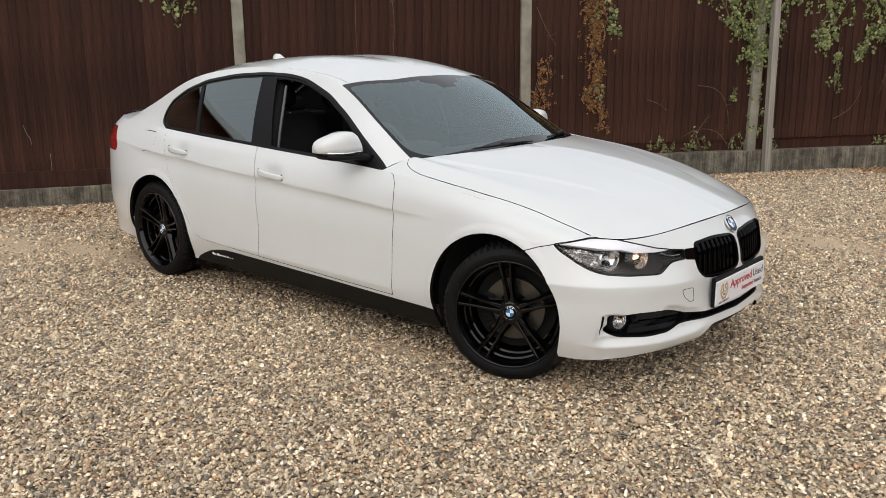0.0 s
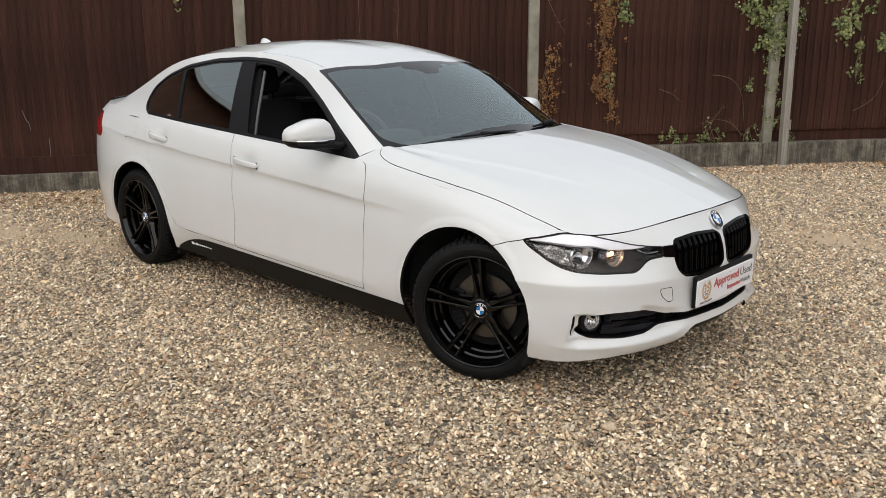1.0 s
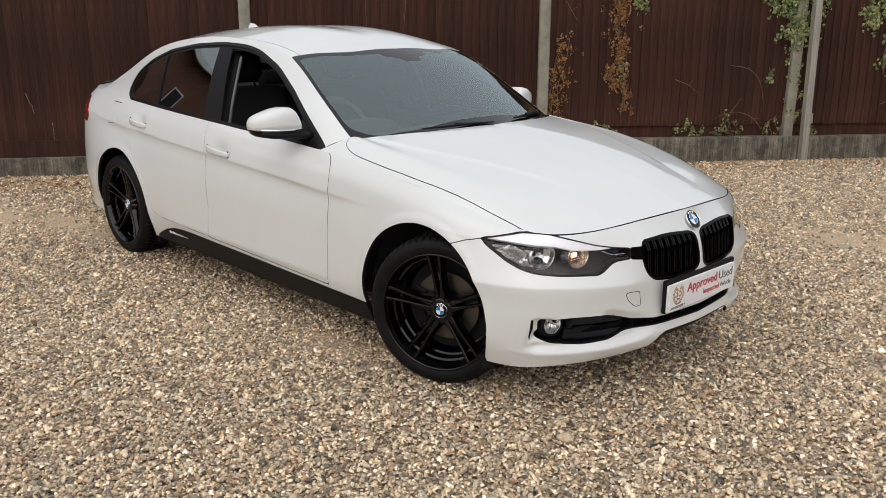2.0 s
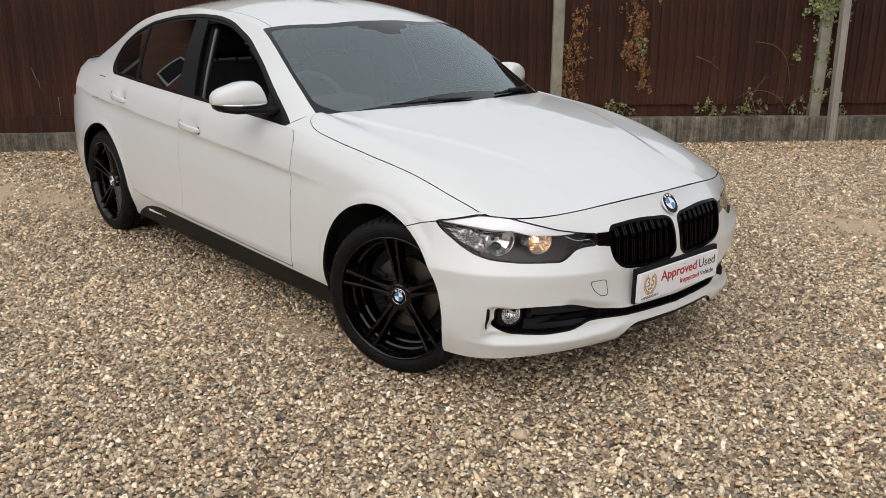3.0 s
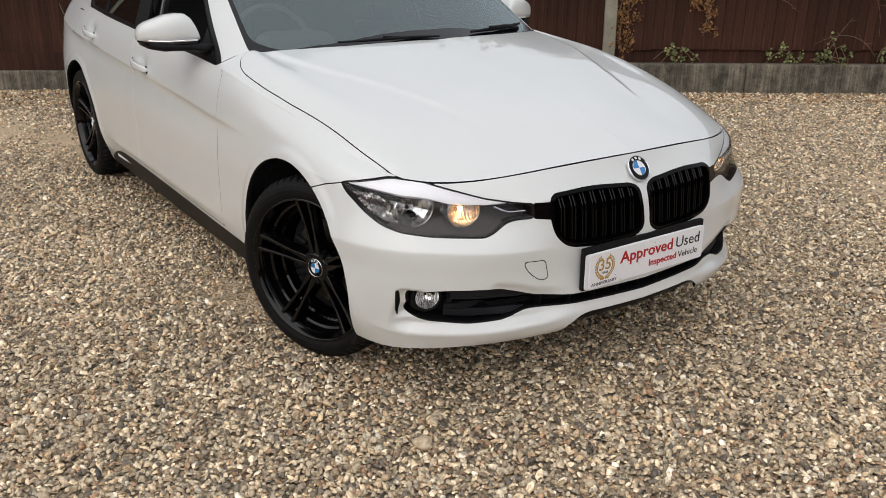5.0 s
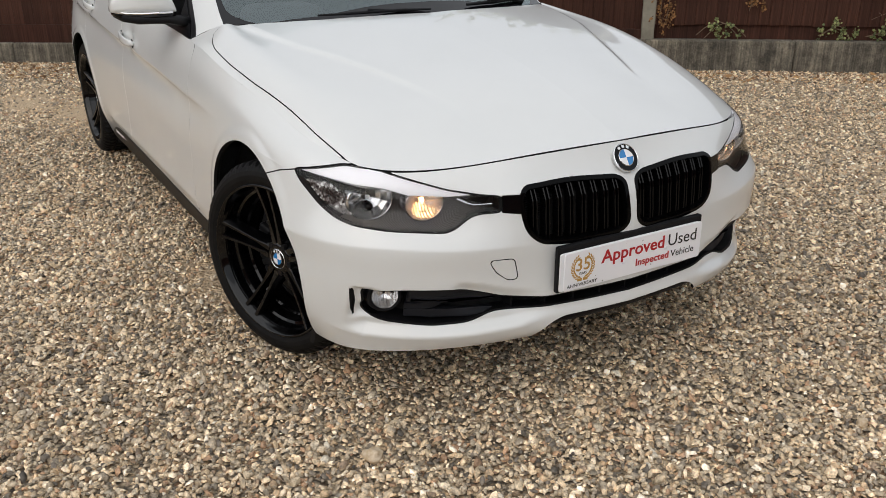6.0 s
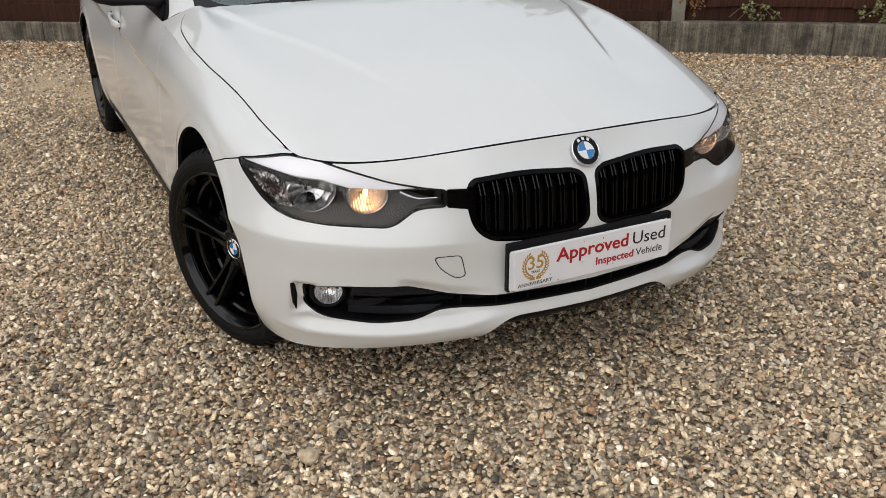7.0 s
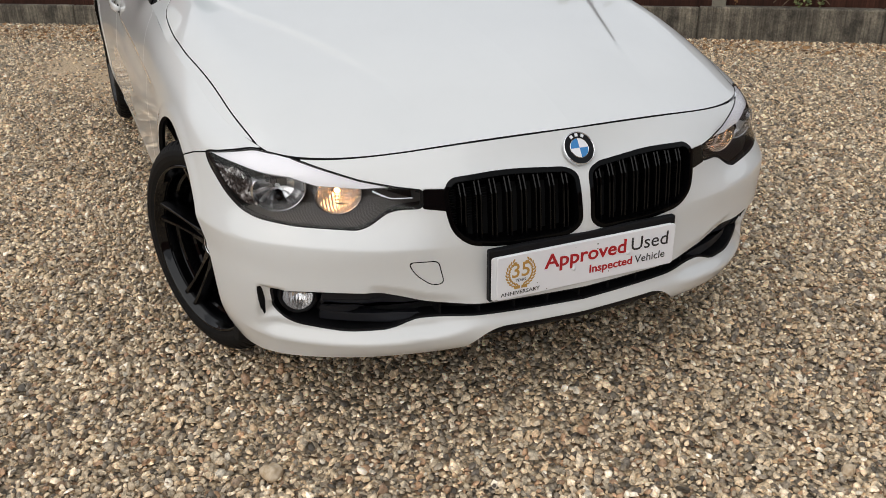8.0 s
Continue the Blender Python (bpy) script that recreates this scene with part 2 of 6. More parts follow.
class Skin:
    """A curved sheet: places, normals and faces. It can be cut along any line and made into panels."""

    def __init__(self, v, n, f):
        self.v, self.n, self.f = np.asarray(v, float), np.asarray(n, float), f

    @staticmethod
    def grid(p, flip=False):
        nu, nv = p.shape[:2]
        n = np.cross(np.gradient(p, axis=0), np.gradient(p, axis=1))
        n = (-n if flip else n) / np.maximum(np.linalg.norm(n, axis=2, keepdims=True), 1e-9)
        i = np.arange(nu * nv).reshape(nu, nv)
        q = np.stack([i[:-1, :-1], i[1:, :-1], i[1:, 1:], i[:-1, 1:]], -1).reshape(-1, 4)
        if flip:
            q = q[:, ::-1]
        return Skin(p.reshape(-1, 3), n.reshape(-1, 3), [tuple(x) for x in q.tolist()])

    def cut(self, f):
        """Two skins: where f(places) is negative, and the rest."""
        d = f(self.v)
        d = np.where(np.abs(d) < 1e-6, 1e-6, d)
        neg = d < 0
        v, n = list(self.v), list(self.n)
        seen = {}

        def cross(a, b):
            key = (a, b) if a < b else (b, a)
            if key not in seen:
                a, b = key
                t = d[a] / (d[a] - d[b])
                v.append(self.v[a] * (1 - t) + self.v[b] * t)
                m = self.n[a] * (1 - t) + self.n[b] * t
                n.append(m / max(np.linalg.norm(m), 1e-9))
                seen[key] = len(v) - 1
            return seen[key]

        lo, hi = [], []
        for face in self.f:
            s = [neg[k] for k in face]
            if all(s):
                lo.append(face)
            elif not any(s):
                hi.append(face)
            else:
                a, b = [], []
                for k, q in zip(face, face[1:] + face[:1]):
                    (a if neg[k] else b).append(k)
                    if neg[k] != neg[q]:
                        c = cross(k, q)
                        a.append(c)
                        b.append(c)
                if len(a) > 2:
                    lo.append(tuple(a))
                if len(b) > 2:
                    hi.append(tuple(b))
        return Skin(v, n, lo).tidy(), Skin(v, n, hi).tidy()

    def tidy(self):
        used = sorted({k for f in self.f for k in f})
        at = {k: i for i, k in enumerate(used)}
        return Skin(self.v[used].reshape(-1, 3), self.n[used].reshape(-1, 3), [tuple(at[k] for k in f) for f in self.f])

    def mirrored(self):
        s = np.array([1, -1, 1])
        return Skin(self.v * s, self.n * s, [f[::-1] for f in self.f])

    def plus(self, other):
        k = len(self.v)
        return Skin(np.r_[self.v, other.v], np.r_[self.n, other.n], self.f + [tuple(i + k for i in f) for f in other.f])

    def whole(self):
        return self.plus(self.mirrored())

    def moved(self, d):
        """Pushed out along its normals."""
        return Skin(self.v + d * self.n, self.n, self.f)

    def edges(self):
        count = {}
        for f in self.f:
            for a, b in zip(f, f[1:] + f[:1]):
                k = (min(a, b), max(a, b))
                count[k] = None if k in count else (a, b)
        return [e for e in count.values() if e]

    def panel(self, name, mats, parent=None, depth=0.012, label="", lip=0.0009, joint=None):
        """A mesh with its rim turned inwards by depth."""
        v, n, f = list(self.v), list(self.n), list(self.f)
        dark = []
        if depth:
            rim = {}
            out = {}
            es = [e for e in self.edges() if abs(self.v[e[0]][1]) > 1e-5 or abs(self.v[e[1]][1]) > 1e-5]
            for a, b in es:
                t = self.v[b] - self.v[a]
                o = np.cross(t, self.n[a])
                o /= max(np.linalg.norm(o), 1e-9)
                for k in (a, b):
                    out[k] = out.get(k, 0) + o
            for k, o in out.items():
                o = o / max(np.linalg.norm(o), 1e-9)
                soft = 0.3 * o + self.n[k]
                soft /= np.linalg.norm(soft)
                rim[k] = len(v)
                v += [self.v[k], self.v[k] + lip * (o - self.n[k]), self.v[k] + lip * (o - self.n[k]), self.v[k] - depth * self.n[k] + lip * o]
                n += [self.n[k], soft, o, o]
            for a, b in es:
                p, q = rim[a], rim[b]
                f += [(b, a, p + 1, q + 1), (q + 2, p + 2, p + 3, q + 3)]
                dark.append(len(f) - 1)
        me = bpy.data.meshes.new(name)
        me.from_pydata([tuple(x) for x in v], [], f)
        me.shade_smooth()
        me.normals_split_custom_set_from_vertices([tuple(x) for x in n])
        for m in mats if isinstance(mats, (list, tuple)) else [mats]:
            me.materials.append(m)
        if joint and dark:
            me.materials.append(joint)
            for k in dark:
                me.polygons[k].material_index = 1
        ob = new(name, me)
        ob.parent = parent
        if label:
            tagged(ob, label)
        return ob

    def pressed(self, field):
        """Pushed along its normals by field(places), with the normals turned to suit."""
        h, e = 4e-4, np.eye(3)
        g = np.stack([(field(self.v + h * e[i]) - field(self.v - h * e[i])) / (2 * h) for i in range(3)], 1)
        g -= self.n * (g * self.n).sum(1, keepdims=True)
        n = self.n - g
        return Skin(self.v + field(self.v)[:, None] * self.n, n / np.linalg.norm(n, axis=1, keepdims=True), self.f)

    def dented(self, at, size, depth):
        """Pressed in round a place, over an oval of that size."""
        d = np.exp(-(((self.v - at) / size) ** 2).sum(1))
        s = Skin(self.v - depth * d[:, None] * self.n, self.n, self.f)
        s.n = s.n + (2 * depth * d)[:, None] * ((self.v - at) / np.array(size) ** 2) * -1.0
        s.n /= np.linalg.norm(s.n, axis=1, keepdims=True)
        return s

    def largest(self):
        """The largest connected piece."""
        group = list(range(len(self.v)))

        def root(k):
            while group[k] != k:
                group[k] = group[group[k]]
                k = group[k]
            return k

        for f in self.f:
            for k in f[1:]:
                group[root(k)] = root(f[0])
        roots = [root(f[0]) for f in self.f]
        best = max(set(roots), key=roots.count)
        return Skin(self.v, self.n, [f for f in self.f if root(f[0]) == best]).tidy()

    def find(self, axes, a, b):
        """The place and normal of the skin nearest to (a, b) seen along one axis."""
        k = int(np.argmin(((self.v[:, axes] - (a, b)) ** 2).sum(1)))
        return self.v[k], self.n[k]


def ease(a, b, x):
    """0 at a, 1 at b, smooth between."""
    t = np.clip((x - a) / (b - a), 0, 1)
    return t * t * (3 - 2 * t)


def tent(x, width, soft):
    """A ridge with a rounded top: 1 at 0, falling away over width."""
    return np.exp((soft - np.sqrt(x * x + soft * soft)) / width)


XZ, YZ, XY = [0, 2], [1, 2], [0, 1]

# ---------------------------------------------------------------- materials of the yard
PEBBLES = [(0.0, (0.161, 0.143, 0.12)), (0.06, (0.306, 0.268, 0.214)), (0.16, (0.581, 0.497, 0.373)), (0.33, (0.7, 0.575, 0.404)), (0.47, (0.85, 0.717, 0.522)), (0.59, (0.585, 0.447, 0.294)),
           (0.68, (0.446, 0.392, 0.308)), (0.76, (0.905, 0.799, 0.623)), (0.85, (0.481, 0.319, 0.204)), (0.91, (0.317, 0.243, 0.175)), (0.95, (0.989, 0.931, 0.798))]
stone_mat = material("flint pebbles", (0.3, 0.25, 0.2), 0.42)
isl = add(stone_mat, "NewGeometry")
at = coords(stone_mat)
tone = ramp(stone_mat, isl.outputs["Random Per Island"], PEBBLES, "CONSTANT")
many = add(stone_mat, "Math")
many.operation = "MULTIPLY"
many.inputs[1].default_value = 913.7
join(stone_mat, isl.outputs["Random Per Island"], many.inputs[0])
speck = add(stone_mat, "TexWhiteNoise")
speck.noise_dimensions = "1D"
join(stone_mat, many.outputs[0], speck.inputs["W"])
tone = mixed(stone_mat, 1.0, tone, ramp(stone_mat, speck.outputs["Value"], [(0.0, (0.66, 0.665, 0.665)), (0.5, (1.18, 1.175, 1.18)), (1.0, (1.58, 1.57, 1.58))]), "MULTIPLY")
grain = noisy(stone_mat, at, 130, 4, 0.7)
broad = noisy(stone_mat, at, 1.3, 3)
tone = mixed(stone_mat, 0.9, tone, ramp(stone_mat, grain, [(0.30, (0.42, 0.39, 0.35)), (0.50, (0.86, 0.83, 0.79)), (0.70, (1.12, 1.10, 1.07))]), "MULTIPLY")
tone = mixed(stone_mat, 0.35, tone, ramp(stone_mat, broad, [(0.3, (0.80, 0.745, 0.675)), (0.7, (1.02, 0.985, 0.925))]), "MULTIPLY")
rind = noisy(stone_mat, at, 75, 3, 0.6)
tone = mixed(stone_mat, 0.8, tone, ramp(stone_mat, rind, [(0.36, (0.58, 0.57, 0.56)), (0.50, (1.06, 1.04, 1.02)), (0.58, (1.13, 1.10, 1.06)), (0.66, (1.55, 1.51, 1.46))]), "MULTIPLY")
join(stone_mat, tone, shader(stone_mat).inputs["Base Color"])
bump(stone_mat, grain, 0.35, 0.003)

gravel_mat = material("gravel bed", (0.2, 0.16, 0.12), 0.9)
at = coords(gravel_mat)
cells = add(gravel_mat, "TexVoronoi", Scale=62.0)
join(gravel_mat, at, cells.inputs["Vector"])
sep = add(gravel_mat, "SeparateColor")
join(gravel_mat, cells.outputs["Color"], sep.inputs[0])
tone = ramp(gravel_mat, sep.outputs[0], PEBBLES, "CONSTANT")
# Shade between the pebbles put into the colour: light cell middles, near-black rims.
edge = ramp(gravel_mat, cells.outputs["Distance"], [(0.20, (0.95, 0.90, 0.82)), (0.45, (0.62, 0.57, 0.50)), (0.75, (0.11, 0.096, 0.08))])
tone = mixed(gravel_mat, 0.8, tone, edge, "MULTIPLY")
broad = noisy(gravel_mat, at, 0.9, 4)
tone = mixed(gravel_mat, ramp(gravel_mat, broad, [(0.50, (0, 0, 0)), (0.66, (0.3, 0.3, 0.3))]), tone, (0.30, 0.225, 0.15))
# bare sandy places
SANDY = ((-4.55, -1.02, 0.55, 0.26), (-4.0, -0.80, 0.5, 0.22), (-3.5, -0.72, 0.35, 0.18), (-4.4, 0.6, 0.8, 0.5), (-0.62, -0.82, 0.26, 0.10), (0.2, 2.9, 0.5, 0.3))
for cx, cy, rx, ry in SANDY:
    m = add(gravel_mat, "Mapping", Location=(-cx / (2 * rx), -cy / (2 * ry), 0), Scale=(0.5 / rx, 0.5 / ry, 0))
    join(gravel_mat, at, m.inputs[0])
    g = add(gravel_mat, "TexGradient")
    g.gradient_type = "SPHERICAL"
    join(gravel_mat, m.outputs[0], g.inputs[0])
    tone = mixed(gravel_mat, ramp(gravel_mat, g.outputs[0], [(0.15, (0, 0, 0)), (0.55, (0.9, 0.9, 0.9))]), tone, (0.60, 0.455, 0.30))
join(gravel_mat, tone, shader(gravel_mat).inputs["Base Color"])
inv = add(gravel_mat, "Math")
inv.operation = "SUBTRACT"
inv.inputs[0].default_value = 1.0
join(gravel_mat, cells.outputs["Distance"], inv.inputs[1])
bump(gravel_mat, inv.outputs[0], 0.9, 0.012)

fence_wood = material("dark brown fence wood", (0.05, 0.02, 0.014), 0.75, spec=0.2)
who = add(fence_wood, "ObjectInfo")
at = coords(fence_wood, (7, 7, 0.6))
tone = ramp(fence_wood, noisy(fence_wood, at, 3.0, 6), [(0.25, (0.027, 0.0113, 0.0076)), (0.50, (0.052, 0.0216, 0.0141)), (0.70, (0.075, 0.0330, 0.0217)), (0.88, (0.155, 0.094, 0.068))])
tone = mixed(fence_wood, 0.55, tone, ramp(fence_wood, who.outputs["Random"], [(0.0, (0.45, 0.44, 0.44)), (1.0, (1.1, 1.1, 1.1))]), "MULTIPLY")
wide = noisy(fence_wood, coords(fence_wood, (1, 1, 0.5)), 1.6, 3)
tone = mixed(fence_wood, 0.6, tone, ramp(fence_wood, wide, [(0.3, (0.60, 0.66, 0.68)), (0.7, (1.35, 1.20, 1.15))]), "MULTIPLY")
streaks = noisy(fence_wood, coords(fence_wood, (45, 45, 0.9)), 3.0, 5)
tone = mixed(fence_wood, 0.75, tone, ramp(fence_wood, streaks, [(0.30, (0.50, 0.49, 0.48)), (0.50, (0.98, 0.97, 0.96)), (0.72, (1.45, 1.36, 1.30))]), "MULTIPLY")
join(fence_wood, tone, shader(fence_wood).inputs["Base Color"])
bump(fence_wood, noisy(fence_wood, coords(fence_wood, (60, 60, 1.5)), 4, 4), 0.4, 0.004)

concrete = material("weathered concrete", (0.25, 0.23, 0.2), 0.9)
at = coords(concrete)
low_n, fine_n = noisy(concrete, coords(concrete, (5, 5, 1.2)), 1.8, 5), noisy(concrete, at, 70, 4)
tone = ramp(concrete, low_n, [(0.28, (0.062, 0.056, 0.046)), (0.50, (0.180, 0.160, 0.128)), (0.74, (0.31, 0.278, 0.222))])
tone = mixed(concrete, 0.8, tone, ramp(concrete, fine_n, [(0.3, (0.45, 0.44, 0.42)), (0.7, (1.1, 1.1, 1.1))]), "MULTIPLY")
blotch = noisy(concrete, at, 11, 5, 0.7)
tone = mixed(concrete, 0.85, tone, ramp(concrete, blotch, [(0.34, (0.42, 0.41, 0.40)), (0.52, (0.98, 0.98, 0.97)), (0.70, (1.45, 1.42, 1.36))]), "MULTIPLY")
run = noisy(concrete, coords(concrete, (26, 26, 0.9)), 2.2, 5)
tone = mixed(concrete, 0.7, tone, ramp(concrete, run, [(0.36, (0.42, 0.41, 0.39)), (0.52, (1.0, 1.0, 0.98)), (0.70, (1.45, 1.42, 1.36))]), "MULTIPLY")
join(concrete, tone, shader(concrete).inputs["Base Color"])
bump(concrete, fine_n, 0.5, 0.006)
post_concrete = material("pale concrete post", (0.3, 0.29, 0.24), 0.9)
at = coords(post_concrete)
tone = ramp(post_concrete, noisy(post_concrete, at, 5, 6), [(0.3, (0.17, 0.155, 0.12)), (0.7, (0.34, 0.32, 0.255))])
join(post_concrete, tone, shader(post_concrete).inputs["Base Color"])
bump(post_concrete, noisy(post_concrete, at, 90, 3), 0.5, 0.005)
pole_grey = material("weathered grey timber", (0.25, 0.24, 0.22), 0.6)
at = coords(pole_grey, (30, 30, 1))
tone = ramp(pole_grey, noisy(pole_grey, at, 3, 4), [(0.3, (0.20, 0.182, 0.155)), (0.7, (0.37, 0.34, 0.29))])
join(pole_grey, tone, shader(pole_grey).inputs["Base Color"])


def leafy(name, dark, light, rough=0.5):
    m = material(name, light, rough)
    g = add(m, "NewGeometry")
    join(m, ramp(m, g.outputs["Random Per Island"], [(0.0, dark), (1.0, light)]), shader(m).inputs["Base Color"])
    return m


ivy_green = leafy("ivy leaf", (0.038, 0.068, 0.020), (0.37, 0.40, 0.16))
ivy_dead = leafy("dead ivy leaf", (0.060, 0.026, 0.010), (0.40, 0.20, 0.070), 0.7)
stem_brown = material("bare stem", (0.16, 0.11, 0.07), 0.8)
brick_red = material("red brick", (0.20, 0.085, 0.05), 0.85)
wall_n = add(brick_red, "TexBrick", Scale=4.4)
wall_n.inputs["Color1"].default_value, wall_n.inputs["Color2"].default_value, wall_n.inputs["Mortar"].default_value = (0.22, 0.09, 0.055, 1), (0.16, 0.07, 0.045, 1), (0.21, 0.13, 0.095, 1)
join(brick_red, coords(brick_red), wall_n.inputs["Vector"])
join(brick_red, wall_n.outputs[0], shader(brick_red).inputs["Base Color"])
roof_tile = material("dark roof tile", (0.035, 0.03, 0.03), 0.8)

# ---------------------------------------------------------------- ground
b = bmesh.new()
bmesh.ops.create_grid(b, x_segments=4, y_segments=4, size=300)
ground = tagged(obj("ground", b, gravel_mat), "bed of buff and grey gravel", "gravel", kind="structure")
ground.location.z = -0.006

# the fence's own frame: x along it, -y out of its face towards the yard
FENCE = pose(-6.352, -0.468, 0, 0, 0, math.degrees(math.atan2(7.819, 5.712)))
rng = random.Random(11)


def on_fence(s, y=0.0):
    """A place at s along the fence, which bends a little towards the yard at one of its posts."""
    bend = pose(2.335, 0, 0, 0, 0, 3.2) if s < 2.335 else pose(2.335, 0, 0)
    return FENCE @ bend @ pose(s - 2.335, y, 0)



def board_mesh(width=0.118, thick=0.012):
    """A feather-edged board: thick on one side, thin on the other, with eased corners."""
    b = bmesh.new()
    rows = []
    for z in (0.0, 1.9):
        rows.append([b.verts.new(p) for p in ((0, 0.0, z), (0, -thick * 0.70, z), (0.004, -thick * 0.96, z), (0.013, -thick, z), (width * 0.6, -thick * 0.45, z), (width, -0.004, z), (width, 0, z))])
    n = len(rows[0])
    for i in range(n):
        b.faces.new((rows[0][i], rows[0][(i + 1) % n], rows[1][(i + 1) % n], rows[1][i]))
    b.faces.new(rows[0][::-1])
    b.faces.new(rows[1])
    bmesh.ops.recalc_face_normals(b, faces=b.faces)
    me = bpy.data.meshes.new("board")
    b.to_mesh(me)
    b.free()
    me.materials.append(fence_wood)
    return me


BOARDS = [[board_mesh(w, t) for w in (0.112, 0.118, 0.124)] for t in (0.026, 0.019)]
POSTS = [-7.1, -4.2, -1.3, 2.335, 5.285, 8.0, 10.9, 13.8]


def fence_bay(s0, s1):
    bay = new("fence_panel")
    bay.matrix_world = on_fence(s0, 0.10)
    tagged(bay, "dark brown close-boarded fence panel above a concrete kerb", "fence", "fence bays", "structure")
    right_part = s0 > 5
    b = bmesh.new()
    box(b, (0, 0.012 if right_part else -0.050, 0.17), (s1 - s0, 0.034 if right_part else 0.0, 0.40 if right_part else 0.338), 0.004)
    part("plinth_board", b, fence_wood, bay, "horizontal dark brown plinth board")
    for z in (0.55, 1.2, 1.85):
        b = bmesh.new()
        box(b, (0, 0.001, z), (s1 - s0, 0.05, z + 0.075), 0.006)
        part("rail", b, fence_wood, bay)
    x = 0.0
    while x < s1 - s0 - 0.015:
        ob = new("board", BOARDS[1 if right_part else 0][rng.randrange(3)])
        ob.parent = bay
        low = (0.378 if right_part else 0.329) + rng.uniform(-0.006, 0.006)
        ob.matrix_local = pose(x, rng.uniform(-0.003, 0.0), low, 0, rng.uniform(-0.25, 0.25), rng.uniform(-0.6, 0.6))
        x += 0.090 + rng.uniform(-0.004, 0.005)


for s0, s1 in zip(POSTS, POSTS[1:]):
    fence_bay(s0 + 0.045, s1 - 0.05)
for k, s in enumerate(POSTS):
    b = bmesh.new()
    box(b, (-0.055, 0.0, -0.1), (0.055, 0.12, 2.25), 0.010)
    p = tagged(obj("fence_post", b, post_concrete), "pale weathered concrete fence post", "fence post", "fence posts", "structure")
    p.matrix_world = on_fence(s, 0.035) @ pose(0, 0, 0, 0, 1.2 if k == 5 else 0, 0)


for s, z, path in ((0.505, 0.335, ((0, 0), (0.004, 0.07), (0.002, 0.17))), (0.325, 0.59, ((0.03, 0), (0.022, 0.07), (0.0, 0.10), (-0.025, 0.19)))):
    b = bmesh.new()
    tube(b, [(x, 0, h) for x, h in path], 0.0019, 5)
    torn = obj("torn_splinter", b, pole_grey)
    torn.matrix_world = on_fence(s, 0.072) @ pose(0, 0, z)
    tagged(torn, "pale split in the dark fence boards", "splinter", kind="structure")


def kerb_block(s0, s1, h):
    b = bmesh.new()
    gap = 0.003 if s0 > 8 else 0.0008
    box(b, (gap, 0, -0.1), (s1 - s0 - gap, 0.16, h), 0.012, None, 2)
    for v in b.verts:
        v.co.y += 0.004 * noise.noise(v.co * 9 + Vector((s0, 0, 0)))
    k = tagged(obj("kerb_block", b, concrete), "stained grey concrete kerb block", "kerb", "kerb blocks", "structure")
    k.matrix_world = on_fence(s0) @ pose(0, 0, 0, 0, 0, rng.uniform(-0.3, 0.3))


s = 2.336 - 7 * 1.4
while s < 13.5:
    step = rng.choice((0.46, 0.62, 0.91)) if s > 8 else 1.4
    kerb_block(s, s + step, (0.185 if s < 3 else 0.255) + rng.uniform(-0.006, 0.004))
    s += step

b = bmesh.new()
box(b, (-0.037, -0.04, 0), (0.037, 0.04, 2.4), 0.006)
pole = tagged(obj("pole", b, pole_grey), "square grey timber pole leaning in front of the fence", "pole")
pole.matrix_world = FENCE @ pose(8.150, -0.055, -0.02, 0, -0.7, 0)
b = bmesh.new()
box(b, (0.036, -0.03, 0.42), (0.062, 0.02, 0.53), 0.004)
part("bracket", b, pole_grey, pole, "small grey bracket")


# ---------------------------------------------------------------- ivy and weeds
def leaves(spots, count, size, spread, rnd, out=0.05):
    """Lobed leaves round a line of (s, z, width) spots on the fence, as one mesh."""
    verts, faces = [], []
    tufts = [(rnd.random(), rnd.gauss(0, 0.45), rnd.gauss(0, spread), rnd.random()) for _ in range(max(4, count // 9))]
    for _ in range(count):
        along, side, lift, depth = rnd.choice(tufts)
        k = min(0.999, max(0.0, along)) * (len(spots) - 1)
        i = int(k)
        (s0, z0, w0), (s1, z1, w1) = spots[i], spots[i + 1]
        t = k - i
        w = w0 + (w1 - w0) * t
        c = Vector((s0 + (s1 - s0) * t + side * w + rnd.gauss(0, 0.55 * size), -depth ** 1.5 * out * rnd.uniform(0.5, 1) - 0.004, z0 + (z1 - z0) * t + lift + rnd.gauss(0, 0.9 * size)))
        r = size * rnd.uniform(0.55, 1.3)
        m = Matrix.Translation(c) @ Euler((rnd.gauss(0.35, 0.4), rnd.gauss(0, 0.5), rnd.uniform(-0.7, 0.7))).to_matrix().to_4x4() @ Matrix.Rotation(rnd.gauss(0, 0.9), 4, "Y")
        n = len(verts)
        for x, y, z in ((0, 0, 0.55), (-0.22, 0.06, 0.22), (-0.55, 0.12, 0.28), (-0.36, 0.08, -0.12), (-0.30, 0.1, -0.42), (0, 0, -0.32), (0.30, 0.1, -0.42), (0.36, 0.08, -0.12), (0.55, 0.12, 0.28), (0.22, 0.06, 0.22), (0, -0.03, 0)):
            verts.append(tuple(m @ Vector((x * r, y * r, -z * r))))
        for j in range(10):
            faces.append((n + 10, n + j, n + (j + 1) % 10))
    me = bpy.data.meshes.new("leaves")
    me.from_pydata(verts, [], faces)
    return me


